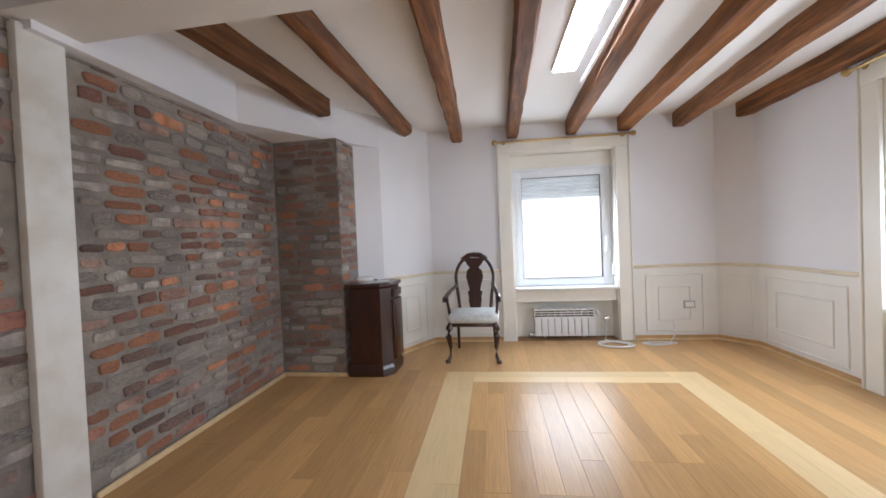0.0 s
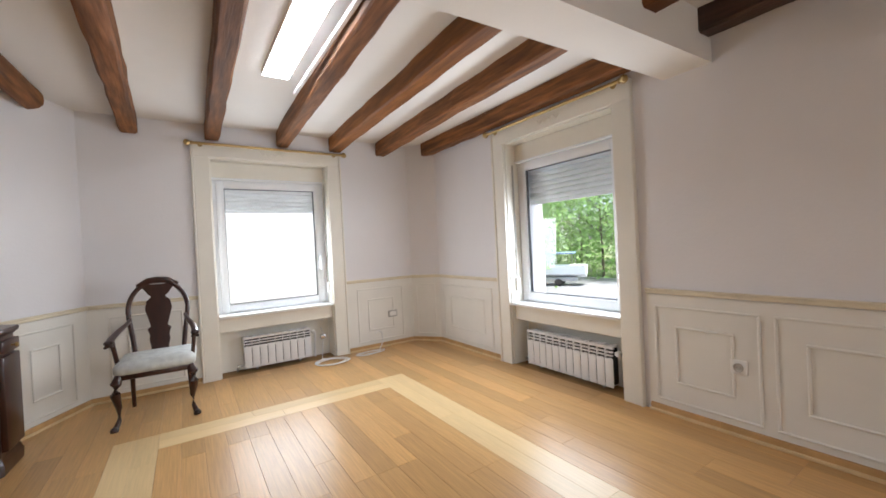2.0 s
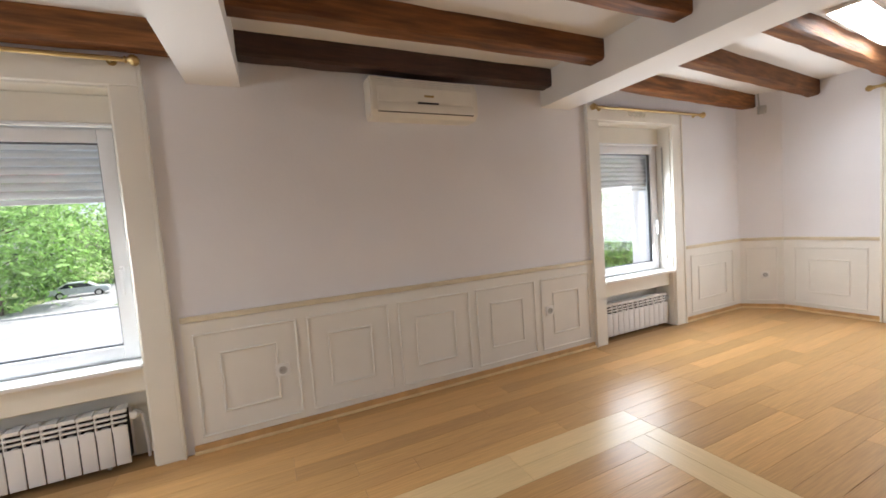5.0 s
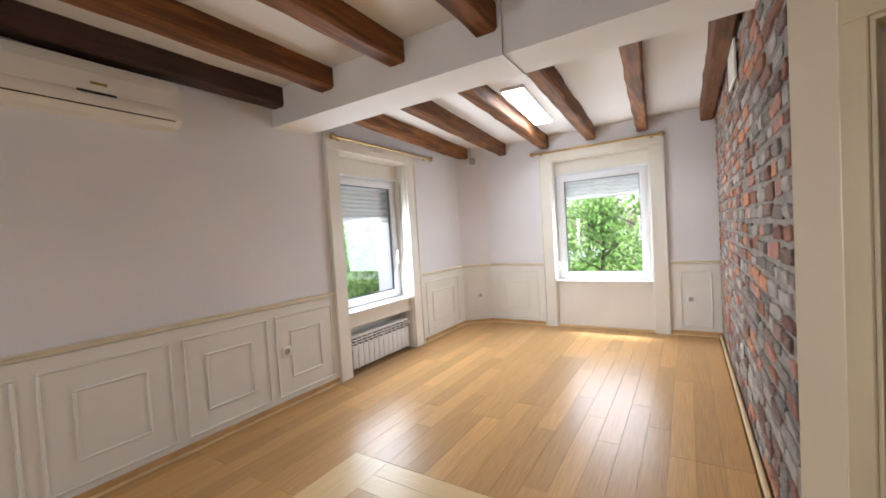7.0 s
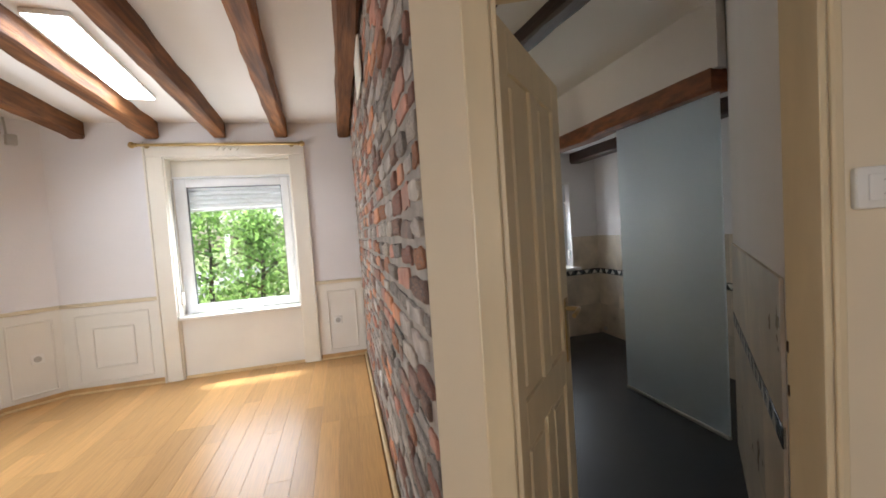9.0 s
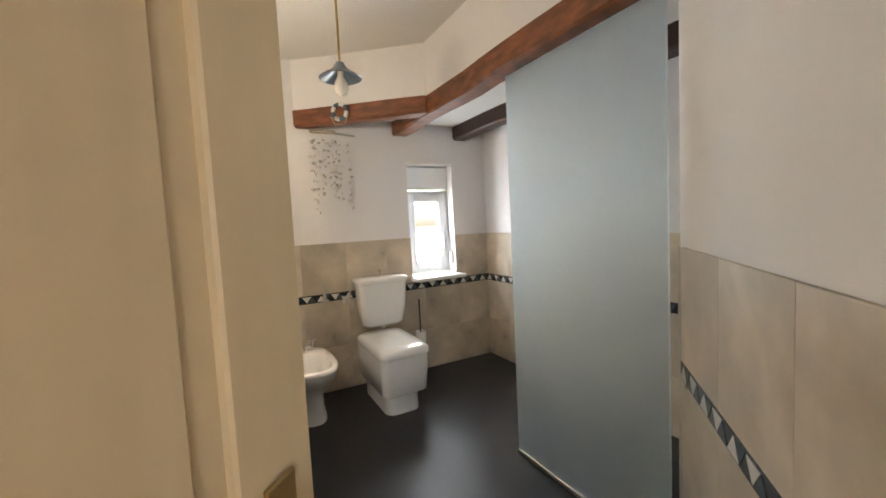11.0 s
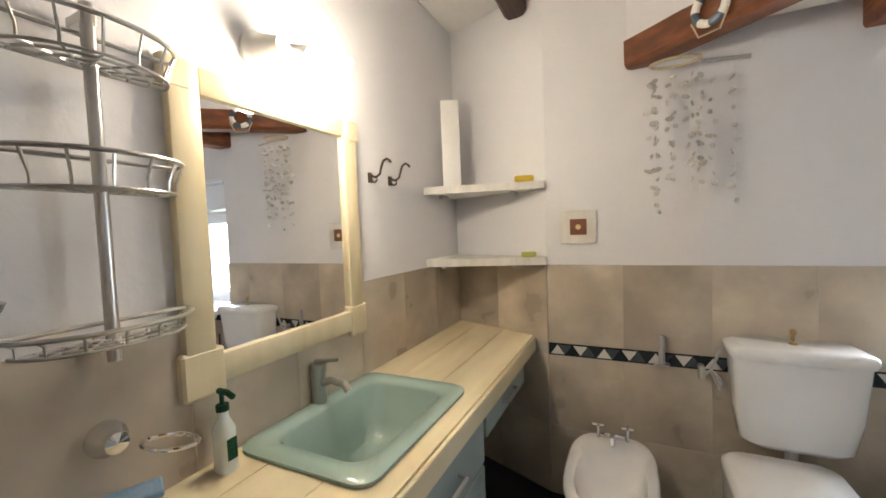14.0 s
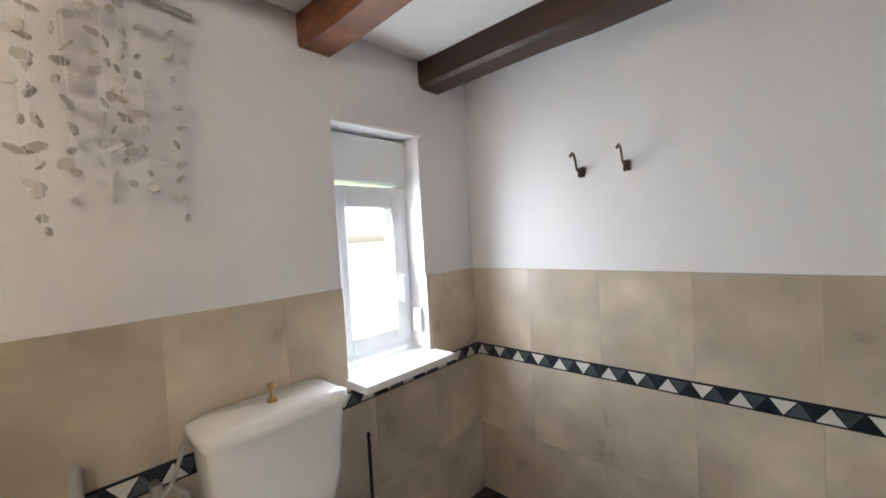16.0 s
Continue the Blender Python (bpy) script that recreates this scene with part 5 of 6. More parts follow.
# wall valve and hose by the cistern
vv = thing("water_valve", pose(-1.42, -3.672, 0.72), "chrome wall valve with a grey looped hose", "valve")
part("spray_holder", cyl(bmesh.new(), (0, 0.04, -0.02), (0, 0.04, 0.1), 0.013, 0.011), GREYPLASTIC, vv)
part("holder_plate", B(-0.03, 0.0, -0.03, 0.03, 0.05, -0.02, 0.004), STEEL, vv)
part("valve_body", tube(bmesh.new(), [(-0.14, 0.0, -0.02), (-0.14, 0.04, -0.02), (-0.14, 0.05, -0.06)], 0.013, 8), STEEL, vv)
part("hose", tube(bmesh.new(), [(-0.14, 0.05, -0.05), (-0.17, 0.06, -0.02), (-0.2, 0.06, -0.06), (-0.2, 0.05, -0.1), (-0.17, 0.05, -0.02), (-0.2, 0.05, 0.06), (-0.22, 0.05, 0.08), (-0.24, 0.05, 0.04)], 0.007, 8), GREYPLASTIC, vv, smooth=60)
# brush
tbh = thing("toilet_brush", pose(-2.14, -3.56, 0), "toilet brush in a white wall holder beside the toilet", "toilet brush")
part("holder", lathe(bmesh.new(), [(0, 0.26), (0.04, 0.26), (0.045, 0.3), (0.045, 0.36), (0.04, 0.36), (0.038, 0.3), (0, 0.29)], 20), CERAMIC, tbh)
part("handle", cyl(bmesh.new(), (0, 0, 0.3), (0, 0, 0.62), 0.006), BLACK, tbh)
part("wall_mount", B(-0.012, -0.11, 0.3, 0.012, -0.045, 0.33, 0.003), CHROME, tbh)
solid("drain_stub", cyl(bmesh.new(), (-2.895, -3.58, 0.06), (-2.87, -3.58, 0.06), 0.022, seg=14), GREYPLASTIC, "grey pipe stub low on the tiled wall", "pipe stub")
solid("floor_pipe", cyl(bmesh.new(), (-2.12, -1.53, 0.0), (-2.12, -1.53, 0.13), 0.014, seg=12), SOCKET, "short white pipe at the shower wall", "pipe")

# on the worktop
sb = thing("soap_bottle", pose(-0.455, -2.36, 0.76), "clear soap dispenser bottle with a green pump", "soap bottle")
bm = bmesh.new()
sections(bm, [rounded(0.05, 0.04, 0.015, z, n=3) if z < 0.11 else rounded(0.024, 0.024, 0.011, z, n=3) for z in (0, 0.1, 0.125, 0.14)])
part("bottle", bm, CLEARPLASTIC, sb, smooth=60)
part("label", B(-0.027, -0.012, 0.03, -0.0255, 0.012, 0.08), TOWEL, sb)
bm = cyl(bmesh.new(), (0, 0, 0.14), (0, 0, 0.155), 0.014)
cyl(bm, (0, 0, 0.155), (0, 0, 0.18), 0.005)
tube(bm, [(0.01, 0, 0.185), (-0.02, 0, 0.185), (-0.04, 0, 0.178)], 0.007, 6)
part("pump", bm, TOWEL, sb, "dark green pump head")
tw = bmesh.new()
bmesh.ops.create_grid(tw, x_segments=44, y_segments=26, size=0.5)
for v in tw.verts:
    x, y = v.co.x, v.co.y
    e = max(0, 1 - max(abs(x), abs(y)) * 2) ** 0.35
    n1 = noise.noise(Vector((x * 6, y * 7, 1.3))) * 0.5 + 0.5
    n2 = noise.noise(Vector((x * 14, y * 11, 4.2)))
    wob = 1 + 0.22 * noise.noise(Vector((math.atan2(y, x) * 1.5, 0.3, 2)))
    v.co = Vector((x * 0.22 * wob, y * 0.3 * wob, e * (0.02 + 0.05 * n1 + 0.014 * n2) + 0.001))
solid("green_towel", tw, TOWEL, "crumpled dark green hand towel lying on the worktop", "towel", m=pose(-0.5, -2.02, 0.76, 0, 0, 62), smooth=70)
sg = thing("scouring_sponge", pose(-0.455, -2.17, 0.76, 0, 0, 65), "sponge with a blue scouring side beside the towel", "sponge")
part("foam", B(-0.05, -0.03, 0, 0.05, 0.03, 0.05, 0.006, 2), SKIRTPALE, sg)
part("scourer", B(-0.05, -0.03, 0.05, 0.05, 0.03, 0.064, 0.003), BLUESCRUB, sg)

# ---- outdoors ----
GZ = -3.2
solid("ground", B(-400, -400, GZ - 0.5, 400, 400, GZ), GRASS, "rough grass and earth ground", "ground", "structure", None)
solid("road", B(12, -80, GZ, 36, 80, GZ + 0.02), ASPHALT, "pale grey street", "road", "structure", None)
solid("yard", B(3.15, -7, GZ, 11.9, 12, GZ + 0.03), CONCRETE, "pale concrete forecourt", "pavement", "structure", None)
solid("kerb", B(36, -80, GZ, 36.3, 80, GZ + 0.15), CONCRETE, "concrete kerb along the street", "kerb", "structure", None)
solid("driveway", B(36.4, 12, GZ, 60, 19, GZ + 0.05), ASPHALT, "asphalt side road", "road", "structure", None)


def house(name, m, w, d, h, label, win=True, roof=True):
    o = thing(name, m, label, "house")
    part("wall", B(-w / 2, -d / 2, 0, w / 2, d / 2, h), FACADE, o)
    if roof:
        bm = bmesh.new()
        sections(bm, [[(x, -d / 2 - 0.5, h), (x, 0, h + d * 0.28), (x, d / 2 + 0.5, h), (x, 0, h + d * 0.28 - 0.25)] for x in (-w / 2 - 0.4, w / 2 + 0.4)])
        part("roof", bm, ROOF, o, "red tiled roof")
    if win:
        for fl in range(int(h // 2.9)):
            for k in range(max(1, int(w // 2.6))):
                x = -w / 2 + 1.3 + k * 2.6
                wi = part("window", B(x - 0.5, -d / 2 - 0.04, fl * 2.9 + 0.9, x + 0.5, -d / 2 + 0.02, fl * 2.9 + 2.2), PVC, o)
                part("pane", B(x - 0.42, -d / 2 - 0.06, fl * 2.9 + 0.98, x + 0.42, -d / 2 - 0.041, fl * 2.9 + 2.12), DARKGLASS, wi)
        bl = part("balcony", B(-1.5, -d / 2 - 1.2, 2.7, 1.5, -d / 2 - 0.06, 2.9), FACADE, o)
        part("parapet", B(-1.5, -d / 2 - 1.2, 2.9, 1.5, -d / 2 - 1.1, 3.7), FACADE, bl)
    return o


house("neighbour_house", pose(1.5, 11.5, GZ), 12, 6, 9, "plain white rendered neighbouring wall", win=False)
house("white_house", pose(66, 31, GZ, 0, 0, -68), 14, 11, 11.5, "white two-storey house with a red roof")
house("white_house", pose(66, -8, GZ, 0, 0, -95), 12, 9, 7, "white house with a red roof behind trees")
house("white_outbuilding", pose(15.0, -7.6, GZ, 0, 0, 8), 5.2, 4.4, 4.9, "low white rendered outbuilding with a red roof", win=False)


leaf_rng = random.Random(21)


def tree(x, y, h, r, material, label, n=1500, conifer=False, base=0.25, size=1.0):
    o = thing("tree", pose(x, y, GZ), label, "tree", "trees outside")
    rr = leaf_rng
    bm = tube(bmesh.new(), [(0, 0, -0.1), (0.1, 0.05, h * 0.3), (-0.05, 0.1, h * 0.6), (0, 0, h * 0.92)], [0.16, 0.12, 0.08, 0.02], 8)
    for k in range(7):
        a, z = rr.uniform(0, 6.28), h * rr.uniform(0.3, 0.75)
        tube(bm, [(0, 0, z), (math.cos(a) * r * 0.4, math.sin(a) * r * 0.4, z + h * 0.08), (math.cos(a) * r * 0.75, math.sin(a) * r * 0.75, z + h * 0.15)], [0.06, 0.04, 0.012], 5)
    part("trunk", bm, BARK, o)
    verts, faces = [], []
    clumps = []
    for k in range(26):
        f = rr.uniform(base, 1)
        rad = r * (1.05 - f) * 0.95 if conifer else r * math.sqrt(max(0.05, 1 - ((f - 0.6) / 0.48) ** 2)) * rr.uniform(0.35, 0.9)
        a = rr.uniform(0, 6.28)
        clumps.append((math.cos(a) * rad, math.sin(a) * rad, h * f))
    for k in range(n):
        c = rr.choice(clumps)
        s = r * (0.22 if conifer else 0.3)
        p = Vector((c[0] + rr.gauss(0, s), c[1] + rr.gauss(0, s), c[2] + rr.gauss(0, s * 0.8)))
        if p.z < 0.1:
            continue
        u = Vector((rr.uniform(-1, 1), rr.uniform(-1, 1), rr.uniform(-1, 1))).normalized()
        w = u.orthogonal().normalized()
        q = rr.uniform(0.09, 0.2) * size
        i = len(verts)
        verts += [p - u * q, p + w * q * 0.5, p + u * q, p - w * q * 0.5]
        faces.append((i, i + 1, i + 2, i + 3))
    me = bpy.data.meshes.new("crown")
    me.from_pydata([tuple(v) for v in verts], [], faces)
    me.materials.append(material)
    cr = new("crown", me)
    cr.parent = o


for x, y, h, r in ((19, 15, 7.5, 3.2), (20, 11, 6, 3.0), (22, 19, 8, 3.5), (24, 24, 8, 4), (18.5, 20, 6.5, 3), (27, 12, 6, 2.8), (30, 6, 5, 2.6), (24, 2.5, 5, 2.5), (21, -1, 5.5, 2.8), (20, -6, 6.5, 3), (17, -10, 7, 3.2),
                   (14, -14, 7.5, 3.2), (9, -15.5, 7, 3), (18, -16, 8.5, 3.5), (22, -11, 8.5, 3.6), (13, 17, 6.5, 3), (15.5, 24, 8, 4), (34, 10, 6, 3)):
    tree(x * 1.9 + 2, y * 1.75, h * 1.6, r * 1.75, LEAF, "leafy green deciduous tree beyond the street", 3600, base=0.05, size=1.9)
for x, y, h, r in ((15, -16.5, 6.5, 3.2), (19, -19, 7.5, 3.6), (12, -18.5, 6, 3), (22, -26, 9, 4.2)):
    tree(x, y, h, r, LEAF, "leafy green deciduous tree in the garden", 3000, base=0.05, size=1.3)
for x, y, h, r in ((1.5, -20, 5.6, 2.2), (-1.5, -21, 6.4, 2.2), (4, -22, 6, 2.4), (-4, -18, 5, 2.4), (0.2, -13, 3.6, 1.4), (-4.0, -26, 7.5, 3), (7, -24, 6.5, 2.8), (10, -21, 6, 2.8), (6.5, -31, 8, 3.2), (-8, -25, 7, 3)):
    tree(x, y, h, r, LEAFDARK if x < 1 else LEAF, "green garden conifer outside the window", 2300, conifer=True, base=0.05)
sl = thing("street_lamp", pose(33.3, 19.2, GZ), "grey metal street lamp beside the road", "street lamp")
part("pole", tube(bmesh.new(), [(0, 0, 0), (0, 0, 5.2), (0.0, 0.25, 5.6), (0.0, 0.9, 5.75)], [0.07, 0.05, 0.04, 0.03], 8), CONCRETE, sl)
part("head", B(-0.1, 0.8, 5.68, 0.1, 1.35, 5.8, 0.03), GREYPLASTIC, sl)


def car(m, label):
    o = thing("parked_car", m, label, "car")
    bm = bmesh.new()
    prof = [(-2.1, 0.35), (-2.15, 0.65), (-1.95, 0.85), (-1.2, 0.92), (-0.55, 1.4), (0.9, 1.42), (1.7, 0.95), (2.1, 0.85), (2.15, 0.4)]
    sections(bm, [[(x, y, z) for x, z in prof] for y in (-0.8, 0.8)])
    part("body", bm, CARPAINT, o)
    for s in (-1, 1):
        bm = bmesh.new()
        sections(bm, [[(-1.0, y, 0.95), (-0.5, y, 1.33), (0.85, y, 1.35), (1.4, y, 0.97)] for y in (s * 0.79, s * 0.815)])
        part("side_window", bm, DARKGLASS, o)
        for x in (-1.35, 1.35):
            t = part("wheel", cyl(bmesh.new(), (x, s * 0.62, 0.32), (x, s * 0.83, 0.32), 0.32, seg=20), BLACK, o)
            part("rim", cyl(bmesh.new(), (x, s * 0.8, 0.32), (x, s * 0.84, 0.32), 0.2, seg=16), STEEL, t)
    return o


bo = thing("motorboat", pose(29.5, 26, GZ, 0, 0, 120), "white and blue motorboat with a blue canopy on a trailer", "boat")
bm = bmesh.new()
sections(bm, [[(x, -w, 1.9), (x, -w * 0.8, 1.1), (x, 0, 0.75 + k), (x, w * 0.8, 1.1), (x, w, 1.9)] for x, w, k in ((-3.2, 1.1, 0), (0, 1.2, 0), (2, 0.9, 0.2), (3.4, 0.1, 0.9))])
part("hull", bm, PVC, bo)
part("stripe", B(-3.1, -1.24, 1.45, 1.2, -1.16, 1.65), BLUESCRUB, bo, "blue hull stripe")
part("windscreen", B(0.2, -0.9, 1.9, 0.3, 0.9, 2.5, 0.02), DARKGLASS, bo)
part("canopy", B(-2.2, -1.1, 3.0, 0.3, 1.1, 3.12, 0.05, 2), BLUESCRUB, bo, "bright blue canopy")
for x in (-2.1, 0.2):
    for y in (-1.0, 1.0):
        part("canopy_post", cyl(bmesh.new(), (x, y, 1.8), (x, y, 3.02), 0.03), STEEL, bo)
for y in (-1.0, 1.0):
    part("trailer_wheel", cyl(bmesh.new(), (-0.8, y - 0.1, 0.35), (-0.8, y + 0.1, 0.35), 0.35, seg=18), BLACK, bo)
part("trailer", B(-2.5, -0.8, 0.45, 4.2, 0.8, 0.8, 0.03), GREYPLASTIC, bo)
car(pose(48, 17.2, GZ, 0, 0, 100), "silver parked estate car on the side road")

# ---- floor planks ----
X0F, PW, Y0F, Y1F = -1.968, 0.125, -4.12, 4.74
plank_cache = {}


def plank(parent, x0, y0, x1, y1, material, name="plank"):
    along_x = (x1 - x0) > (y1 - y0) and material is PLANKLIGHT
    w, l = (y1 - y0, x1 - x0) if along_x else (x1 - x0, y1 - y0)
    key = (round(w, 3), round(l, 2), material.name)
    if key not in plank_cache:
        g = 0.0005
        bm = bmesh.new()
        hw, hl = w / 2 - g, l / 2 - g
        sections(bm, [[(-hw, -hl, z0), (hw, -hl, z0), (hw, hl, z0), (-hw, hl, z0)] if k == 0 else [(-hw + s, -hl + s, z0), (hw - s, -hl + s, z0), (hw - s, hl - s, z0), (-hw + s, hl - s, z0)] for k, (z0, s) in enumerate(((-0.011, 0), (-0.0006, 0), (0.0, 0.0008)))])
        plank_cache[key] = mesh(name, bm, material)
    ob = new(name, plank_cache[key])
    ob.matrix_world = pose((x0 + x1) / 2, (y0 + y1) / 2, 0, 0, 0, 90 if along_x else 0)
    ob.parent = floor
    return ob


rng = random.Random(11)
BX0, BX1, BX2, BX3 = X0F + 13 * PW, X0F + 15 * PW, X0F + 28 * PW, X0F + 30 * PW
BY0, BY1, BY2, BY3 = -0.67, -0.42, 3.42, 3.68
for c in range(38):
    x0 = X0F + c * PW
    x1 = x0 + PW
    inside = BX0 - 0.01 < x0 < BX3 - 0.01
    side = inside and (x0 < BX1 - 0.01 or x0 > BX2 - 0.01)
    xm = (x0 + x1) / 2
    ys = Y0F if xm > -0.26 else -0.662 + (-0.258 - xm) * 0.4144 + 0.025
    spans = [(ys, Y1F, PLANK)]
    if side:
        spans = [(ys, BY0, PLANK), (BY0, BY3, PLANKLIGHT), (BY3, Y1F, PLANK)]
    elif inside:
        spans = [(Y0F, BY0, PLANK), (BY1, BY2, PLANK), (BY3, Y1F, PLANK)]
    for a, b, mt in spans:
        lo = a
        step = rng.choice((0.3, 0.6, 0.9, 1.2))
        while lo < b - 0.01:
            hi = lo + step
            if b - hi < 0.15:
                hi = b
            plank(floor, x0, lo, min(x1, 2.765), hi, mt)
            lo, step = hi, 1.2
for y0 in (BY0, BY0 + PW, BY2, BY2 + 0.13):
    lo = BX1
    w = PW if y0 < 0 else 0.13
    for hi in (BX1 + rng.uniform(0.5, 0.9), BX2):
        plank(floor, lo, y0, hi, y0 + w, PLANKLIGHT)
        lo = hi

# ---- bricks ----
brick_meshes = []
for mi, bmat in enumerate(BRICKS):
    for v in range(5):
        r = random.Random(mi * 10 + v)
        bm, base = bmesh.new(), []
        for px, pz in ((-.5, -.2), (-.45, -.42), (-.2, -.5), (.2, -.48), (.44, -.43), (.5, -.2), (.5, .22), (.45, .42), (.18, .5), (-.2, .49), (-.45, .41), (-.5, .2)):
            base.append((px + r.uniform(-.035, .035), pz + r.uniform(-.12, .1)))
        back = [bm.verts.new((x, 0.3, z)) for x, z in base]
        mid = [bm.verts.new((x, -0.55 + r.uniform(-.15, .15), z)) for x, z in base]
        front = [bm.verts.new((x * 0.95, -1 + r.uniform(-.3, .3), z * 0.86)) for x, z in base]
        c1, c2 = bm.verts.new((-0.2, -1 + r.uniform(-.35, .2), 0)), bm.verts.new((0.22, -1 + r.uniform(-.35, .2), 0))
        n = len(base)
        for a, b in ((back, mid), (mid, front)):
            for k in range(n):
                bm.faces.new((a[k], a[(k + 1) % n], b[(k + 1) % n], b[k]))
        for k in range(n):
            j = (k + 1) % n
            ca, cb = (c1 if front[k].co.x < 0.01 else c2), (c1 if front[j].co.x < 0.01 else c2)
            if ca is cb:
                bm.faces.new((front[k], front[j], ca))
            else:
                bm.faces.new((front[k], front[j], cb, ca))
        brick_meshes.append(mesh("brick", bm, bmat, 25))


def lay(parent, p0, p1, z0, z1, weights, seed, limit=300, skip=None, course=0.078, joint=0.012):
    r = random.Random(seed)
    m, L = along(p0, p1)
    todo, z, row = [], z0, 0
    while z < z1 - 0.03:
        h = course * r.uniform(0.88, 1.14)
        s = -r.uniform(0, 0.2)
        while s < L:
            l = r.choice((0.24, 0.22, 0.2, 0.18, 0.13, 0.11)) * r.uniform(0.9, 1.06)
            a, b = max(s, 0.004), min(s + l, L - 0.004)
            if b - a > 0.05 and not (skip and skip[0] < (a + b) / 2 < skip[1]):
                todo.append((a, b, z + r.uniform(-0.006, 0.006), min(h, z1 - z)))
            s += l + r.uniform(0.014, 0.034)
        z += h
        row += 1
    rest = {}
    r.shuffle(todo)
    for i, (a, b, zz, h) in enumerate(todo):
        mi = r.choices(range(5), weights)[0]
        me = brick_meshes[mi * 5 + r.randrange(5)]
        t = m @ pose((a + b) / 2, 0.0, zz + h / 2, 0, r.uniform(-1.5, 1.5), 0) @ Matrix.Diagonal((b - a, r.uniform(0.003, 0.011), h - r.uniform(joint, joint + 0.016), 1))
        if i < limit:
            ob = new("brick", me)
            ob.matrix_world = t
            ob.parent = parent
            ob.matrix_parent_inverse = parent.matrix_world.inverted()
        else:
            rest.setdefault(mi, []).append((me, t))
    for mi, items in rest.items():
        bm = bmesh.new()
        for me, t in items:
            old = len(bm.verts)
            bm.from_mesh(me)
            bm.verts.ensure_lookup_table()
            for v in bm.verts[old:]:
                v.co = t @ v.co
        ob = part("bricks", bm, BRICKS[mi], parent, smooth=25)
        ob.matrix_parent_inverse = parent.matrix_world.inverted()
        tagged(ob, kind="stuff")


lay(brick_west, (-1.873, 0.02), (-1.873, 3.56), 0.03, 2.17, (2.4, 2.6, 3, 3.4, 2.8), 5, skip=(1.55, 1.77), joint=0.018)
lay(pier, (-1.86, 3.573), (-1.258, 3.573), 0.03, 2.17, (1.6, 0.8, 4, 4, 0.8), 6, course=0.075, joint=0.015)
lay(pier_side, (-1.256, 3.574), (-1.222, 3.88), 0.03, 2.17, (2, 1, 3, 3, 1), 7, course=0.075, joint=0.015)
lay(brick_south, (-0.263, -4.1), (-0.263, -0.69), 0.03, 2.48, (2.4, 2, 2.2, 4.4, 2.6), 8, joint=0.014)

# ---- bathroom tiles ----


def tiles(name, p0, p1, rows, width=0.33, gaps=()):
    m, L = along(p0, p1)
    o = thing(name, m, "beige stone-look wall tiles with a black and white mosaic border", "wall tiles", kind="structure")
    n = max(1, round(L / width))
    cell = L / n
    part("grout", B(0, -0.0095, 0, L, -0.001, 1.112) if not gaps else grout(L, gaps), GROUT, o)
    cache = {}
    for z0, z1 in rows:
        for k in range(n):
            for a, b, c, d in cut(k * cell + 0.0008, k * cell + cell - 0.0008, z0 + 0.0008, z1 - 0.0008, gaps):
                key = (round(b - a, 3), round(d - c, 3))
                if key not in cache:
                    cache[key] = mesh("tile", B(-(b - a) / 2, -0.0105, -(d - c) / 2, (b - a) / 2, -0.003, (d - c) / 2, 0.0006), TILE)
                t = new("tile", cache[key])
                t.parent = o
                t.location = ((a + b) / 2, 0, (c + d) / 2)
    return o, m, L


def cut(a, b, c, d, gaps):
    """Cuts a rectangle round window gaps."""
    out = [(a, b, c, d)]
    for ga, gb, gc, gd in gaps:
        nxt = []
        for (p, q, r, s) in out:
            if q <= ga or p >= gb or s <= gc or r >= gd:
                nxt.append((p, q, r, s))
                continue
            if p < ga:
                nxt.append((p, ga, r, s))
            if q > gb:
                nxt.append((gb, q, r, s))
            if r < gc:
                nxt.append((max(p, ga), min(q, gb), r, gc))
            if s > gd:
                nxt.append((max(p, ga), min(q, gb), gd, s))
        out = [g for g in nxt if g[1] - g[0] > 0.02 and g[3] - g[2] > 0.02]
    return out


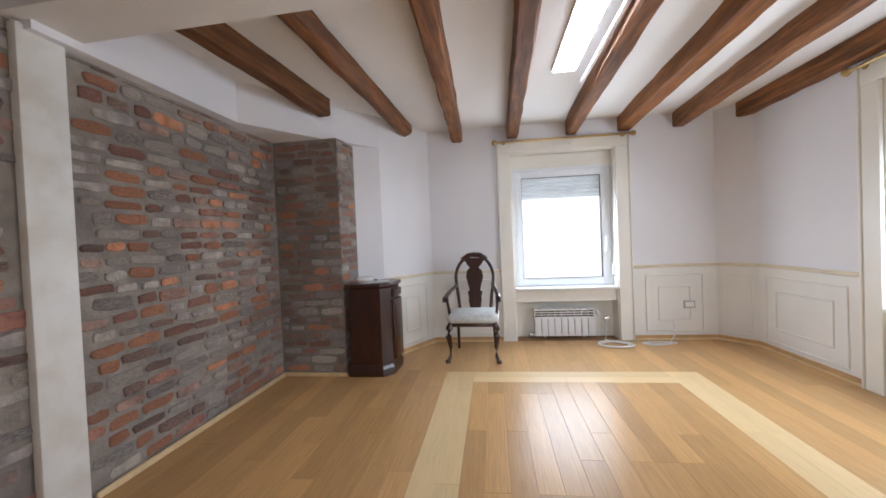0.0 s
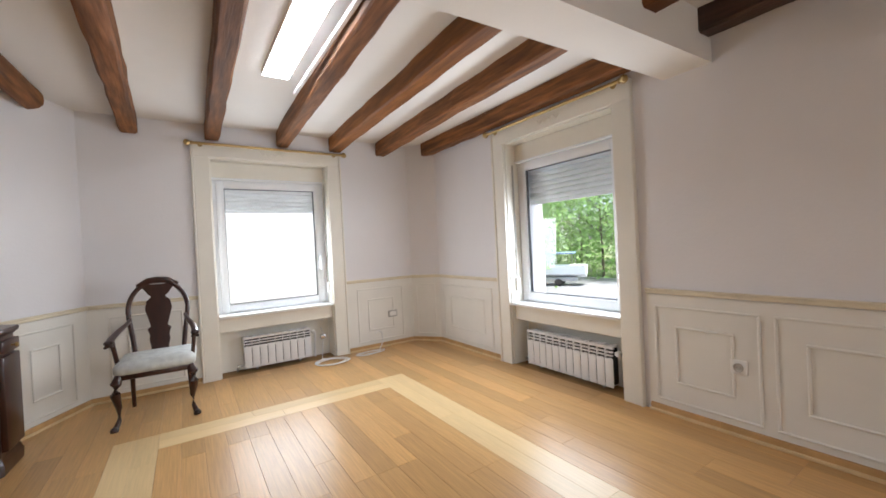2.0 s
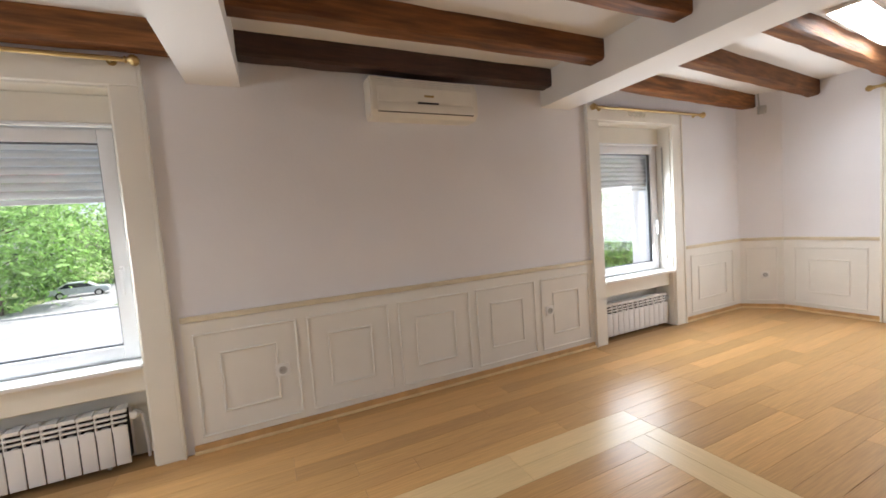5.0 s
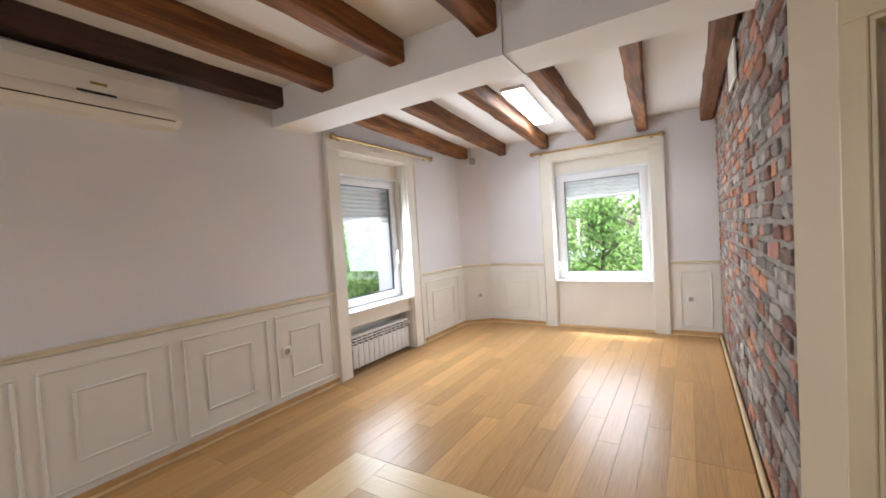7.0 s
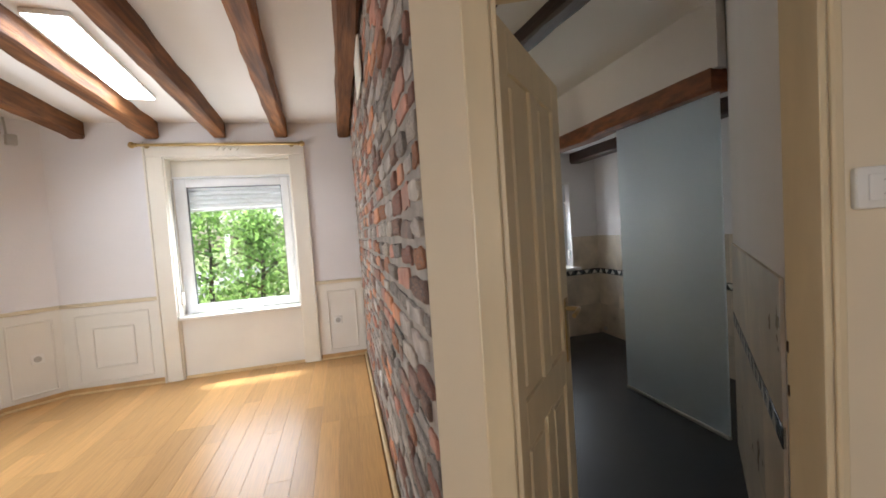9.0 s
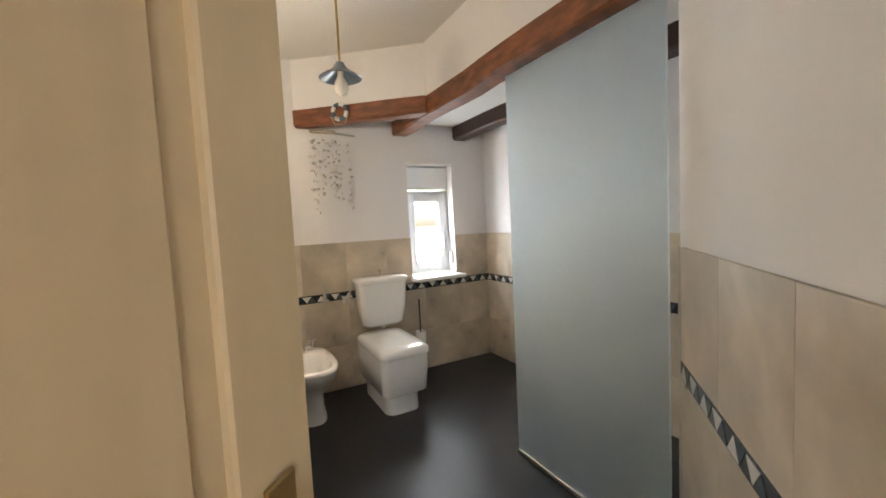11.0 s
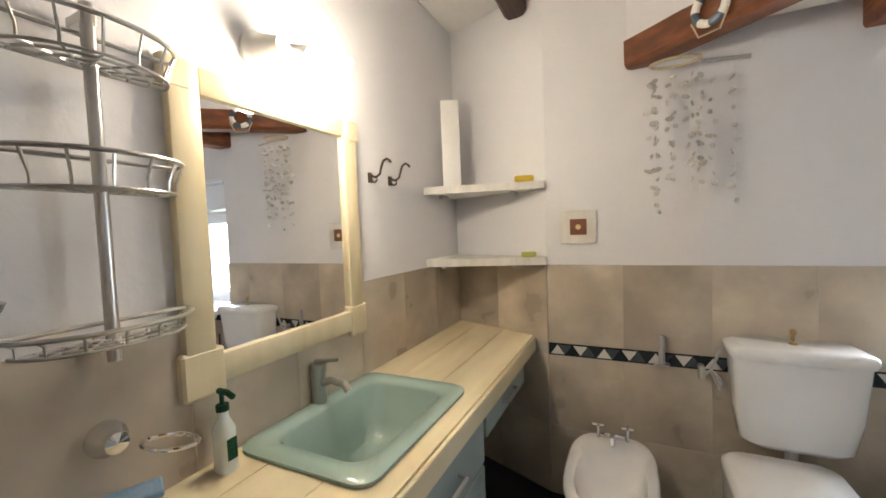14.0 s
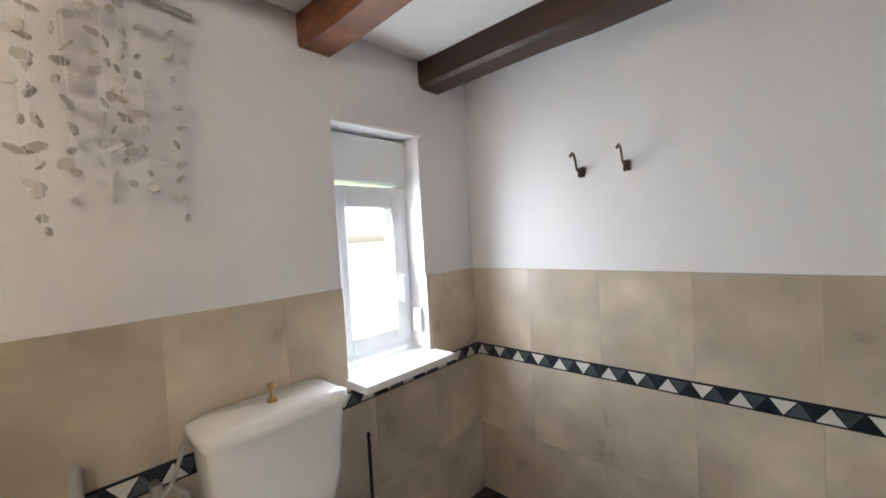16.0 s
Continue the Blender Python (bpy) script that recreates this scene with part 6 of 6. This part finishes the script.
def grout(L, gaps):
    bm = bmesh.new()
    for a, b, c, d in cut(0, L, 0, 1.112, gaps):
        box(bm, a, -0.0095, c, b, -0.001, d)
    return bm


def border(o, a, b):
    part("border_strip", B(a, -0.0125, 0.683, b, -0.004, 0.741, 0.001), BANDBLACK, o, "black mosaic border strip")
    s, k = a + 0.01, 0
    cache = {}
    while s < b - 0.07:
        up = k % 2 == 0
        for mt, lo, hi in ((BANDWHITE, 0.69, 0.734),):
            bm = bmesh.new()
            zs = (lo, hi) if up else (hi, lo)
            pts = [(s, zs[0]), (s + 0.062, zs[0]), (s + 0.031, zs[1])]
            sections(bm, [[(x, y, z) for x, z in pts] for y in (-0.01, -0.0145)])
            part("mosaic_triangle", bm, mt, o, smooth=None)
        bm = bmesh.new()
        zs = (0.734, 0.69) if up else (0.69, 0.734)
        sections(bm, [[(x, y, z) for x, z in [(s + 0.036, zs[0]), (s + 0.095, zs[0]), (s + 0.066, zs[1])]] for y in (-0.01, -0.0138)])
        part("mosaic_triangle", bm, BANDGREY, o, smooth=None)
        s += 0.071 + 0.031
        k += 1


ROWS = ((0.74, 1.112), (0.335, 0.684), (0.0, 0.335))
o, m, L = tiles("tiles_east", (-0.39, -0.75), (-0.39, -3.9), ROWS)
o, m, L = tiles("tiles_corner", (-0.39, -3.9), (-0.95, -3.67), ROWS, 0.3)
o, m, L = tiles("tiles_south", (-0.95, -3.67), (-2.9, -3.67), ROWS, gaps=[(1.19, 1.61, 0.77, 1.2)])
border(o, 0, L)
o, m, L = tiles("tiles_west", (-2.9, -3.67), (-2.9, -1.48), ROWS)
border(o, 0, L)
o, m, L = tiles("tiles_entry", (-2.1167, -1.4491), (-1.1066, -0.5118), ROWS)
border(o, 0, L)
o, m, L = tiles("tiles_shower", (-2.9, -1.48), (-2.15, -1.48), ROWS)

# the plan brought to true size
for ob in list(scene.objects):
    if ob.parent is None and ob.type != "CAMERA":
        ob.matrix_world = Matrix.Scale(SIZE, 4) @ ob.matrix_world
